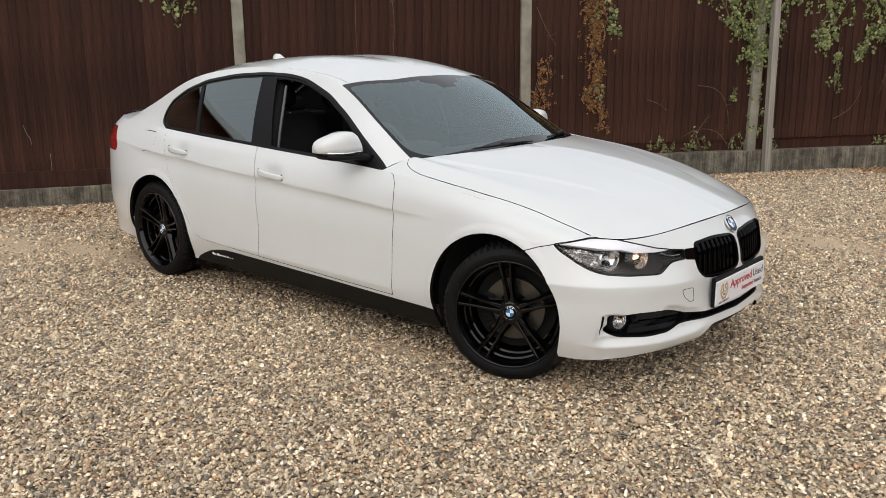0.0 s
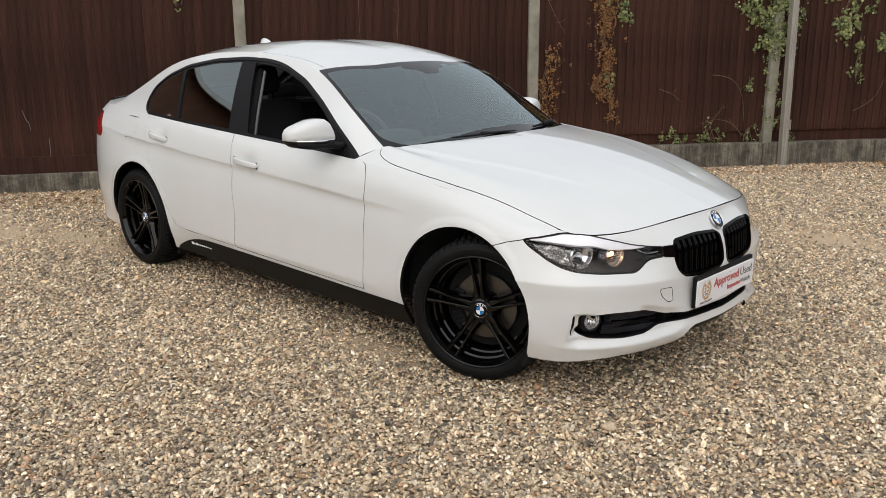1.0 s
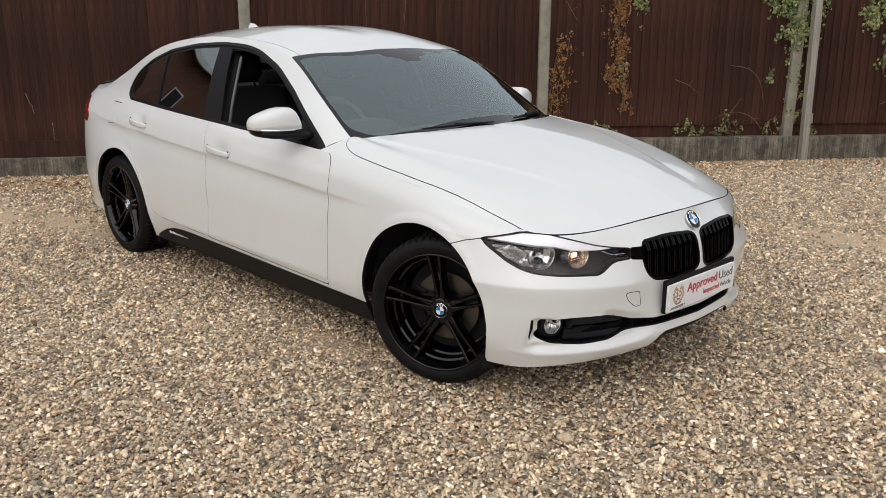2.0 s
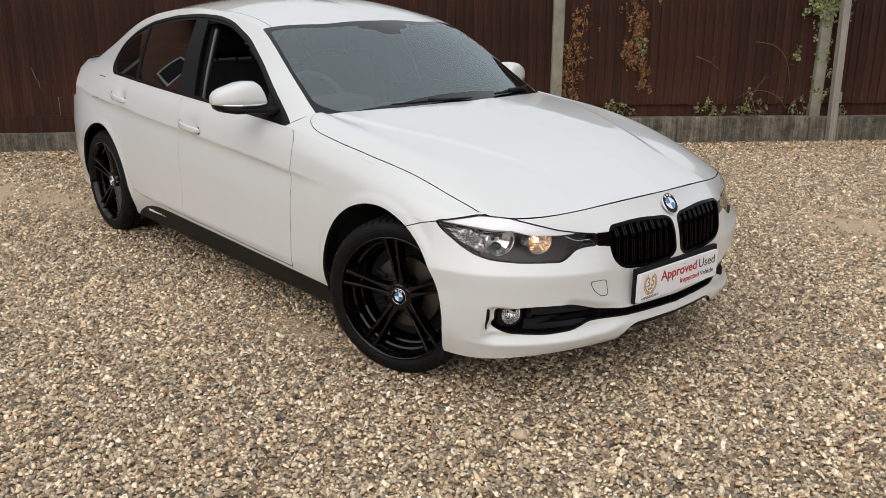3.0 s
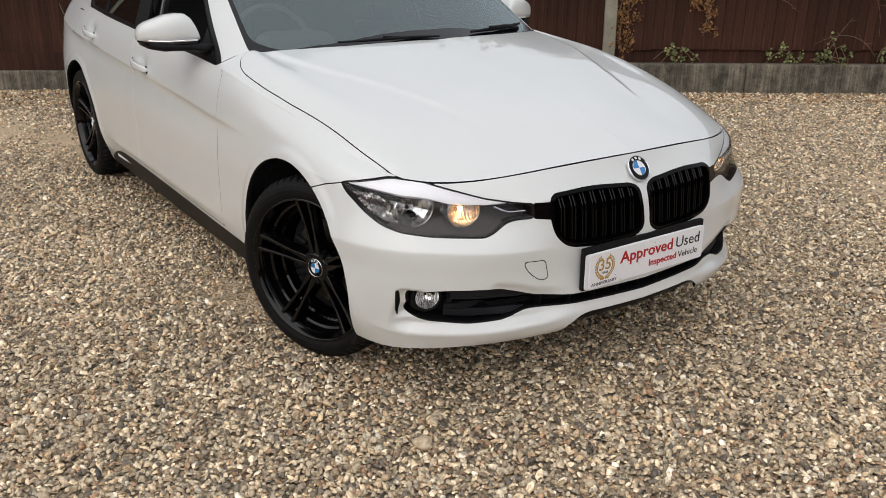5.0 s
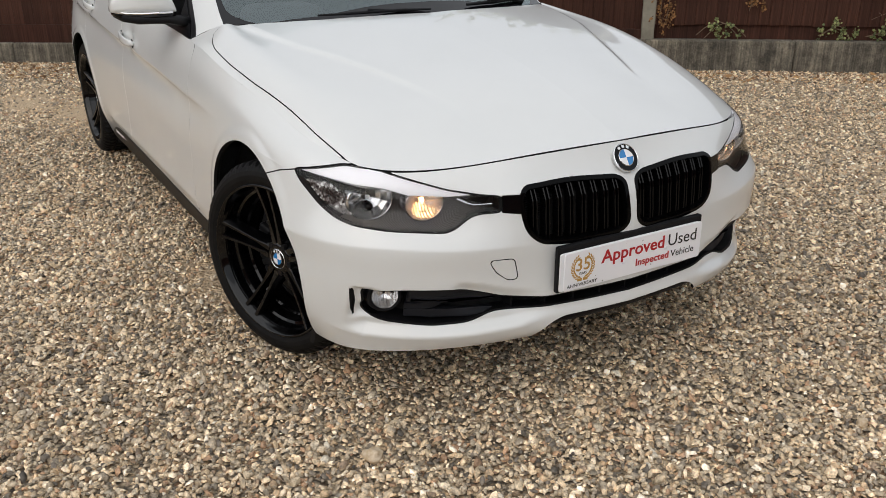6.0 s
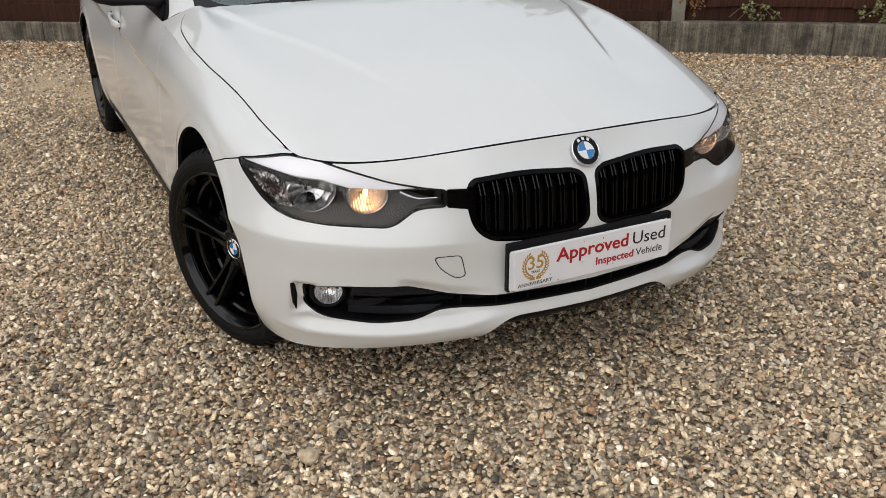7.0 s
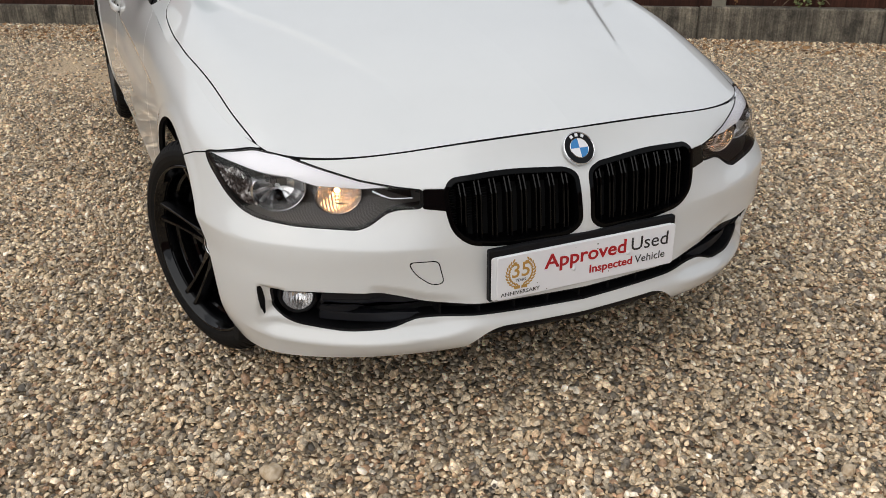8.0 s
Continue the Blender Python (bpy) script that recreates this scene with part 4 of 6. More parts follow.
# the cabin's sheet: five lines from scuttle to boot, from the waist up to the roof's middle
CABIN_X = [-0.765, -1.0, -1.30, -1.60, -2.00, -2.40, -2.78, -3.06, -3.35]
CABIN = [
    [tuple(on_waist(x)) for x in CABIN_X],
    [(-0.735, 0.750, 0.925), (-0.985, 0.735, 1.015), (-1.30, 0.706, 1.105), (-1.60, 0.692, 1.150), (-2.0, 0.684, 1.165), (-2.4, 0.676, 1.160), (-2.78, 0.665, 1.128), (-3.06, 0.662, 1.075), (-3.34, 0.662, 1.027)],
    [(-0.672, 0.700, 0.953), (-0.955, 0.655, 1.125), (-1.27, 0.598, 1.290), (-1.60, 0.572, 1.352), (-2.0, 0.560, 1.372), (-2.4, 0.560, 1.348), (-2.78, 0.575, 1.272), (-3.06, 0.605, 1.155), (-3.33, 0.635, 1.045)],
    [(-0.540, 0.45, 0.966), (-0.889, 0.45, 1.147), (-1.231, 0.43, 1.312), (-1.57, 0.33, 1.402), (-2.0, 0.33, 1.418), (-2.4, 0.33, 1.393), (-2.76, 0.34, 1.332), (-3.03, 0.37, 1.215), (-3.28, 0.40, 1.09)],
    [(-0.450, 0, 0.977), (-0.830, 0, 1.168), (-1.19, 0, 1.336), (-1.55, 0, 1.412), (-2.0, 0, 1.430), (-2.4, 0, 1.406), (-2.75, 0, 1.345), (-3.02, 0, 1.225), (-3.27, 0, 1.10)],
]
cabin_sheet = sheets([right(c) for c in CABIN], 260, 100, (2,), True, mirror=True)
# the boot lid's sheet, from the rear window back to the tail
BOOT = [
    [(-3.27, 0, 1.10), (-3.45, 0, 1.065), (-3.60, 0, 1.048), (-3.73, 0, 1.035)],
    [(-3.28, 0.40, 1.09), (-3.45, 0.41, 1.058), (-3.59, 0.42, 1.044), (-3.692, 0.435, 1.031)],
    [tuple(waist_fine[330 + int(np.argmin(np.abs(waist_fine[330:, 0] - x)))]) for x in (-3.35, -3.44, -3.53, -3.595)],
]
boot_sheet = sheets([right(c) for c in BOOT], 40, 40, (), False)

# ---------------------------------------------------------------- the car's panels
car = thing("car", "white four-door saloon with gloss black wheels, parked on gravel", "car")
FRONT = lambda v: v[:, 0] > 0.12
SIDE = lambda v: (v[:, 0] < 0.40) & (v[:, 1] < -0.5)


def split(skin, outline, axes, where, gap=0.0):
    """The part of a skin within an outline seen along one axis, and the rest, with a joint of that width between."""
    o = np.array(outline, float)
    if axes is not XZ:
        o = o * (1, -1) if axes is XY else o * (-1, 1)
    f = lambda v: np.where(where(v), inside(v[:, axes], o), 1.0)
    a, b = skin.cut(lambda v: f(v) + gap / 2)
    if gap:
        b = b.cut(lambda v: f(v) - gap / 2)[1]
    return a, b


def groove(skin, line, axes, where, width=0.003):
    o = np.array(line, float)
    if axes is not XZ:
        o = o * (1, -1) if axes is XY else o * (-1, 1)
    return skin.cut(lambda v: np.where(where(v), near(v[:, axes], o) - width / 2, 1.0))[1]


def circle(cx, cz, r, n=72):
    return [(cx + r * math.cos(2 * math.pi * k / n), cz + r * math.sin(2 * math.pi * k / n)) for k in range(n)]


GAP = 0.0052
ARCH_F, ARCH_R = [(x - 0.010 * min(1.0, max(0.0, 0.33 - z) / 0.13) if x > 0 else x, z) for x, z in circle(-0.038, 0.334, 0.357)], circle(-2.785, 0.335, 0.362)
HEADLIGHT = rounded([(0.394, 0.641), (0.45, 0.647), (0.52, 0.660), (0.617, 0.692), (0.66, 0.707), (0.72, 0.712), (0.77, 0.700), (0.815, 0.684), (0.813, 0.655), (0.795, 0.608),
                     (0.775, 0.582), (0.745, 0.569), (0.674, 0.560), (0.543, 0.553), (0.515, 0.563), (0.475, 0.590), (0.45, 0.596), (0.399, 0.598)], 0.012, 3)
KIDNEY = rounded([(0.016, 0.640), (0.013, 0.522), (0.045, 0.499), (0.20, 0.493), (0.298, 0.505), (0.338, 0.539), (0.349, 0.588), (0.350, 0.640), (0.330, 0.660), (0.200, 0.669), (0.045, 0.656)],
                 [0.02, 0.03, 0.03, 0.06, 0.04, 0.03, 0.03, 0.015, 0.03, 0.06, 0.03], 5)
INTAKE = rounded([(0.738, 0.398), (0.728, 0.318), (0.690, 0.290), (0.578, 0.283), (0.482, 0.292), (0.425, 0.316), (0.28, 0.317), (0.0, 0.313), (-0.05, 0.313), (-0.05, 0.352), (0.0, 0.352), (0.28, 0.351),
                  (0.401, 0.366), (0.455, 0.384), (0.525, 0.402), (0.66, 0.406)], [0.02, 0.04, 0.03, 0.03, 0.02, 0.02, 0.02, 0, 0, 0, 0, 0.03, 0.03, 0.02, 0.03, 0.03], 4)
NOTCH = rounded([(-0.05, 0.1), (0.322, 0.1), (0.318, 0.228), (0.250, 0.286), (0.0, 0.284), (-0.05, 0.284)], [0, 0, 0.03, 0.05, 0, 0], 6)
BEZEL = [(0.3995, 0.598), (0.3955, 0.641), (0.330, 0.640), (0.325, 0.588)]
SLIT = rounded([(0.766, 0.397), (0.752, 0.397), (0.7445, 0.355), (0.7430, 0.322), (0.7445, 0.297), (0.7575, 0.325), (0.7635, 0.36)], 0.004, 3)
SKIRT = [(-0.30, 0.272), (-0.396, 0.273), (-1.0, 0.285), (-1.977, 0.305), (-2.07, 0.304), (-2.15, 0.295), (-2.24, 0.275), (-2.315, 0.248), (-2.38, 0.22), (-2.45, 0.17), (-2.45, 0.05), (-0.30, 0.05)]
FRONT_DOOR = [(-0.715, 1.2), (-0.715, 0.897), (-0.680, 0.882), (-0.652, 0.845), (-0.641, 0.79), (-0.637, 0.61), (-0.645, 0.45), (-0.655, 0.296), (-1.0, 0.302), (-1.728, 0.322), (-1.716, 0.40), (-1.701, 0.50),
              (-1.712, 0.62), (-1.725, 0.72), (-1.731, 0.80), (-1.766, 0.945), (-1.766, 1.2)]
REAR_DOOR = [(-1.770, 1.2), (-1.770, 0.945), (-1.735, 0.80), (-1.729, 0.72), (-1.716, 0.62), (-1.705, 0.50), (-1.720, 0.40), (-1.732, 0.322), (-2.30, 0.345), (-2.353, 0.365), (-2.40, 0.43), (-2.461, 0.53),
             (-2.53, 0.625), (-2.595, 0.70), (-2.632, 0.75), (-2.675, 0.85), (-2.755, 0.972), (-2.755, 1.2)]
BUMPER = [(0.10, 0.0), (0.128, 0.55), (0.136, 0.641), (0.20, 0.664), (0.276, 0.683), (0.36, 0.704), (0.45, 0.722), (0.45, 1.2), (2, 1.2), (2, 0)]
TAIL_LAMP = rounded([(-3.345, 0.850), (-3.370, 0.805), (-4.2, 0.805), (-4.2, 0.968), (-3.46, 0.962)], 0.02, 4)
TAIL_LINE = [(-3.075, 0.625), (-3.20, 0.672), (-3.34, 0.715), (-3.46, 0.748), (-3.9, 0.775)]
FUEL_FLAP = rounded([(-3.030, 0.962), (-2.855, 0.957), (-2.820, 0.842), (-2.995, 0.836)], 0.025, 5)
WASHER = rounded([(0.446, 0.476), (0.376, 0.474), (0.362, 0.414), (0.392, 0.412), (0.430, 0.443)], [0.012, 0.012, 0.012, 0.02, 0.02], 5)
DLO = rounded([(-2.772, 0.983), (-2.835, 1.005), (-2.876, 1.045), (-2.885, 1.100), (-2.860, 1.155), (-2.730, 1.228), (-2.519, 1.291), (-2.22, 1.331), (-1.932, 1.346), (-1.71, 1.340), (-1.545, 1.320), (-1.314, 1.243),
               (-1.133, 1.145), (-0.955, 1.031), (-0.735, 0.898), (-0.735, 0.5), (-2.772, 0.5)], [0.02, 0.03, 0.03, 0.04, 0.05, 0.05, 0.05, 0.05, 0.05, 0.05, 0.08, 0.05, 0.05, 0.05, 0.01, 0, 0], 4)
HOOD = rounded([(0.9, -0.05), (0.9, 0.60), (0.50, 0.640), (0.417, 0.703), (0.25, 0.736), (0.07, 0.754), (-0.14, 0.780), (-0.30, 0.787), (-0.42, 0.783), (-0.53, 0.775), (-0.60, 0.760), (-0.652, 0.735), (-0.675, 0.695), (-0.56, 0.575), (-0.475, 0.36), (-0.440, 0.0), (-0.440, -0.05)],
               [0, 0, 0, 0.01, 0.05, 0.05, 0.05, 0.05, 0.05, 0.05, 0.03, 0.01, 0.01, 0.05, 0.05, 0, 0], 4)

# ---- the front and sides
nose_edge = lambda v: np.interp(-v[:, 1], waist_fine[:130, 1], waist_fine[:130, 0])
rest = belt.cut(lambda v: np.where(SIDE(v), inside(v[:, XZ], ARCH_F), 1.0))[1]
rest = rest.cut(lambda v: np.where(SIDE(v), inside(v[:, XZ], ARCH_R), 1.0))[1]
lamp, rest = split(rest, HEADLIGHT, YZ, FRONT, 0.003)
kidney, rest = split(rest, KIDNEY, YZ, FRONT)
intake, rest = split(rest, INTAKE, YZ, FRONT)
notch, rest = split(rest, NOTCH, YZ, FRONT)
bezel, rest = split(rest, BEZEL, YZ, FRONT)
slit, rest = split(rest, SLIT, YZ, FRONT)
skirt, rest = split(rest, SKIRT, XZ, SIDE)
tail, rest = split(rest, TAIL_LAMP, XZ, lambda v: v[:, 0] < -3, 0.004)
bumper, rest = split(rest, BUMPER, XZ, lambda v: v[:, 0] > -0.2, GAP)
bumper = bumper.cut(lambda v: np.where((v[:, 2] > 0.66) & (v[:, 0] > 0.45), v[:, 2] - np.interp(-v[:, 1], waist_fine[:130, 1], waist_fine[:130, 2]) + 0.0026, -1.0))[0]
bumper_far = bumper.mirrored()
flap, bumper = split(bumper, WASHER, YZ, FRONT, 0.0042)
front_door, rest = split(rest, FRONT_DOOR, XZ, SIDE, 0.0036)
rest = groove(rest, REAR_DOOR[7:10], XZ, SIDE, 0.0052)
front_door, rest = (groove(q, FRONT_DOOR[2:10], XZ, SIDE, 0.0050) for q in (front_door, rest))
rear_door, rest = split(rest, REAR_DOOR, XZ, SIDE, 0.0032)
front_door = front_door.dented((-1.585, -0.853, 0.806), (0.066, 0.5, 0.040), 0.016)
rear_door = rear_door.dented((-2.525, -0.842, 0.870), (0.066, 0.5, 0.040), 0.016)
fuel, rest = split(rest, FUEL_FLAP, XZ, SIDE, 0.0024)
for line in ([(-2.998, 0.9625), (-2.880, 0.9590)], [(-2.970, 0.8355), (-2.850, 0.8400)]):
    rest = groove(rest, line, XZ, SIDE, 0.0052)
rest = groove(rest, [(-2.850, 0.9400), (-2.824, 0.8600)], XZ, SIDE, 0.0036)
rest = groove(rest, TAIL_LINE, XZ, lambda v: v[:, 0] < -3, 0.004)
wing, quarter = rest.cut(lambda v: -0.68 - v[:, 0])
bonnet, wing_top = split(bonnet_sheet, HOOD, XY, lambda v: v[:, 0] > -2, 0.0041)
bonnet = bonnet.cut(lambda v: np.where(v[:, 0] > 0.40, v[:, 0] - nose_edge(v) + 0.0042, -1.0))[0]
scuttle, wing_top = wing_top.cut(lambda v: np.maximum(v[:, 0] + 0.30, np.abs(v[:, 1]) - 0.665))

bumper.plus(bumper_far).panel("front_bumper", paint, car, joint=void_black)
bonnet.whole().panel("bonnet", paint, car, lip=0.0008, joint=void_black)
scuttle.whole().panel("scuttle_panel", satin_black, car, label="black plastic scuttle panel")
boot_lid = boot_sheet.whole().panel("boot_lid", paint, car, joint=void_black)
flap.panel("tow_eye_cover", paint, car, joint=void_black)
quarter = quarter.cut(lambda v: 10 * (v[:, 1] > 0.001) - 1.0)[0]

# ---- the cabin
dlo, shell = split(cabin_sheet, DLO, XZ, lambda v: (v[:, 1] < -0.53) & (np.abs(v[:, 2] - 1.1) < 0.27))
SCREEN = rounded([(-0.40, -0.05), (-0.40, 0.70), (-0.655, 0.694), (-0.72, 0.688), (-0.955, 0.652), (-1.262, 0.594), (-1.238, 0.50), (-1.165, 0.30), (-1.145, 0.0), (-1.145, -0.05)], [0, 0, 0.01, 0.02, 0.05, 0.015, 0.03, 0.05, 0, 0], 4)
SCREEN_CLEAR = rounded([(-0.51, -0.05), (-0.525, 0.36), (-0.60, 0.595), (-0.715, 0.668), (-0.95, 0.636), (-1.218, 0.580), (-1.19, 0.47), (-1.12, 0.28), (-1.10, 0.0), (-1.10, -0.05)], [0, 0.05, 0.06, 0.04, 0.05, 0.03, 0.03, 0.05, 0, 0], 4)
REAR_SCREEN = rounded([(-2.72, -0.05), (-2.72, 0.30), (-2.75, 0.53), (-3.05, 0.575), (-3.30, 0.60), (-3.235, 0.30), (-3.23, -0.05)], [0, 0.05, 0.04, 0.05, 0.03, 0.05, 0], 4)
screen, shell = split(shell, SCREEN, XY, lambda v: v[:, 0] > -1.6)
screen_mid, screen_edge = split(screen, SCREEN_CLEAR, XY, lambda v: v[:, 0] > -1.6)
rear_screen, shell = split(shell, REAR_SCREEN, XY, lambda v: v[:, 0] < -2.5)
roof, pillars = shell.cut(lambda v: np.where((v[:, 0] < -1.10) & (v[:, 0] > -2.75) & (v[:, 2] > 1.25), np.abs(v[:, 1]) - 0.545, 1.0))
pillars = pillars.cut(lambda v: np.where((v[:, 0] < -1.10) & (v[:, 0] > -2.75) & (v[:, 2] > 1.25), np.abs(v[:, 1]) - 0.5495, 1.0))[1]
pillar_f, pillar_r = pillars.cut(lambda v: -1.9 - v[:, 0])
roof.whole().panel("roof", paint, car, joint=void_black)
SENSOR = [(-1.2, -0.05), (-1.2, 0.17), (-1.075, 0.15), (-1.05, 0.075), (-1.01, 0.055), (-1.005, 0.0), (-1.005, -0.05)]
sensor, screen_mid = split(screen_mid, SENSOR, XY, lambda v: v[:, 0] > -1.6)
shield = screen_mid.whole().panel("windscreen", screen_glass, car, 0.0, "raked windscreen mirroring a grey sky")
shield.visible_shadow = False
screen_edge.whole().panel("border", frit, shield, 0.004)
sensor.whole().panel("sensor_patch", frit, shield, 0.004)
back = rear_screen.whole().panel("rear_window", tinted_glass, car, 0.0)
back.visible_shadow = False

# windows: the black frame, the panes and the pillar covers


def beyond(x0, z0, x1, z1, d=0.0):
    """Signed distance in the side view from the line through two points, positive ahead of it."""
    n = np.array((z1 - z0, -(x1 - x0)), float)
    n = n / np.linalg.norm(n) * (1 if n[0] > 0 else -1)
    return lambda v: (v[:, 0] - x0) * n[0] + (v[:, 2] - z0) * n[1] - d


f_bar, f_brear, f_bmid, f_bfront = beyond(-2.401, 0.988, -2.546, 1.270), beyond(-1.834, 0.965, -1.944, 1.326), beyond(-1.776, 0.960, -1.880, 1.334), beyond(-1.650, 0.954, -1.812, 1.328)
o = np.array(DLO)
frame_band, panes = dlo.cut(lambda v: -(inside(v[:, XZ], o) + 0.026))
low_band, panes = panes.cut(lambda v: v[:, 2] - (0.905 + (-0.735 - v[:, 0]) * 0.0415) - 0.010)
rear_pane, panes = panes.cut(lambda v: f_brear(v))
quarter_pane, door_pane = rear_pane.cut(lambda v: f_bar(v) + 0.014)
bar, door_pane = door_pane.cut(lambda v: f_bar(v) - 0.014)
b_rear, panes = panes.cut(lambda v: f_bmid(v) + 0.003)
b_front, panes = panes.cut(lambda v: f_bfront(v))
sail, open_window = panes.cut(lambda v: -0.965 - 0.25 * (v[:, 2] - 0.95) - v[:, 0])
frame_band, seal_band = frame_band.cut(lambda v: -(inside(v[:, XZ], o) + 0.0145))
seal_rear, seal_front = seal_band.cut(lambda v: f_bmid(v) + 0.002)
band = frame_band.plus(low_band)
band_rear, band_front = band.cut(lambda v: f_bmid(v) + 0.002)

for side in (1, -1):
    turn = (lambda s: s) if side == 1 else (lambda s: s.mirrored())
    turn(wing.cut(lambda v: 10 * (v[:, 1] > 0.001) - 1.0)[0].plus(wing_top)).panel("front_wing", paint, car, joint=void_black)
    turn(quarter.plus(pillar_r)).panel("rear_quarter", paint, car, joint=void_black)
    turn(pillar_f).panel("windscreen_pillar", paint, car, joint=void_black)
    fd = turn(front_door).panel("front_door", paint, car, joint=void_black)
    rd = turn(rear_door).panel("rear_door", paint, car, joint=void_black)
    turn(fuel).panel("fuel_flap", paint, car, joint=void_black) if side == 1 else turn(fuel).panel("quarter_panel", paint, car, joint=void_black)
    turn(band_front.moved(0.001)).panel("window_frame", trim_black, fd, 0.02, "black window frame")
    turn(band_rear.moved(0.001)).panel("window_frame", trim_black, rd, 0.02, "black window frame")
    turn(seal_front.moved(-0.006)).panel("window_seal", void_black, fd, 0.012, "black rubber window seal")
    turn(seal_rear.moved(-0.006)).panel("window_seal", void_black, rd, 0.012, "black rubber window seal")
    turn(b_front.moved(0.001)).panel("pillar_cover", satin_black, fd, 0.01, "satin black pillar cover")
    turn(b_rear.moved(0.001)).panel("pillar_cover", satin_black, rd, 0.01, "satin black pillar cover")
    turn(sail.moved(0.001)).panel("mirror_sail", satin_black, fd, 0.01, "satin black triangular panel")
    turn(bar.moved(0.001)).panel("window_bar", trim_black, rd, 0.01)
    for s, n, door in ((door_pane, "window", rd), (quarter_pane, "window", rd)):
        p = turn(s.moved(-0.006)).panel(n, tinted_glass if side == 1 else far_glass, door, 0.0, "tinted window glass")
        p.visible_shadow = False
    if side == -1:
        p = turn(open_window.moved(-0.006)).panel("window", far_glass, fd, 0.0, "tinted window glass")
        p.visible_shadow = False
    turn(skirt.moved(0.003)).panel("side_skirt", skirt_film, car, 0.02, "matt black side skirt")
    turn(tail.moved(-0.002)).panel("tail_lamp", red_lens, car, 0.01, "red tail lamp")

# ---- what closes the car below the skin: black sheets coloured like deep shade
deep = plain_belt.cut(lambda v: np.where(SIDE(v), inside(v[:, XZ], ARCH_F), 1.0))[1]
deep = deep.cut(lambda v: np.where(SIDE(v), inside(v[:, XZ], ARCH_R), 1.0))[1]
inner_side, inner_front = deep.cut(lambda v: v[:, 0] - 0.20)
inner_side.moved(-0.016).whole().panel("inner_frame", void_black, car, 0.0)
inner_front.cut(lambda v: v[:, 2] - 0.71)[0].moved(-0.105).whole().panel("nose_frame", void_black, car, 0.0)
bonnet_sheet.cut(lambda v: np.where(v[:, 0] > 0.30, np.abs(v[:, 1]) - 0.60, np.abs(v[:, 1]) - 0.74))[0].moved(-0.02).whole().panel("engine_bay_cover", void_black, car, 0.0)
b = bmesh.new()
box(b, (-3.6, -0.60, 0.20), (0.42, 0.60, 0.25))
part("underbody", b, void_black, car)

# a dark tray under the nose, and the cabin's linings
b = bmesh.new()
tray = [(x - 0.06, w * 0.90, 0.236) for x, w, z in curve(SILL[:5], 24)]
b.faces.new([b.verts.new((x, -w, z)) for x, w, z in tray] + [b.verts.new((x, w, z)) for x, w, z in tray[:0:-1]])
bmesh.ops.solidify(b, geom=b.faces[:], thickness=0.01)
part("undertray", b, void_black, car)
roof.cut(lambda v: -(v[:, 0] + 1.18))[0].moved(-0.022).whole().panel("headliner", cloth, car, 0.0)
shell.cut(lambda v: np.where(v[:, 1] < -0.5, inside(v[:, XZ], np.array(DLO)) - 0.004, 1.0))[1].moved(-0.02).whole().panel("side_lining", cloth, car, 0.0)

# ---------------------------------------------------------------- wheels
def roundel(parent, r, m, up=None):
    """The round badge: a black ring, a bright rim and four quarters in white and blue, facing -y of m."""
    b = bmesh.new()
    lathe(b, [(0.0, -0.0035), (r * 0.60, -0.0035), (r * 0.93, -0.0028), (r * 0.95, 0.0), (r * 0.95, 0.004)], 40)
    badge = part("badge", b, gloss_black, parent, "round badge with blue and white quarters")
    badge.matrix_local = m
    b = bmesh.new()
    lathe(b, [(r * 0.93, -0.003), (r * 0.96, -0.0042), (r, -0.003), (r, 0.004)], 40)
    part("rim", b, silver, badge)
    b = bmesh.new()
    lathe(b, [(r * 0.56, -0.0034), (r * 0.58, -0.0044), (r * 0.60, -0.0034)], 40)
    part("inner_ring", b, silver, badge)
    for q in range(4):
        b = bmesh.new()
        vs = [b.verts.new((0, -0.0042, 0))]
        for k in range(9):
            a = math.pi / 2 * (q + k / 8)
            vs.append(b.verts.new((r * 0.565 * math.cos(a), -0.004, r * 0.565 * math.sin(a))))
        b.faces.new(vs)
        part("quarter", b, white_plastic if q % 2 == 0 else blue_enamel, badge, "white quarter" if q % 2 == 0 else "blue quarter")
    # seven small light marks on the ring stand for its lettering
    for a in (118, 90, 62):
        b = bmesh.new()
        box(b, (-0.09 * r, -0.0048, 0.68 * r), (0.09 * r, -0.003, 0.86 * r))
        mark = part("mark", b, white_plastic, badge)
        mark.matrix_local = pose(0, 0, 0, 0, 90 - a, 0)
    return badge


SPOKE = [(0.046, 0.000, 0.036), (0.062, 0.001, 0.0375), (0.080, 0.0035, 0.0335), (0.100, 0.0065, 0.0290), (0.130, 0.0090, 0.0285), (0.165, 0.0115, 0.0310), (0.200, 0.0140, 0.0350), (0.232, 0.0165, 0.0395), (0.253, 0.0170, 0.0420)]


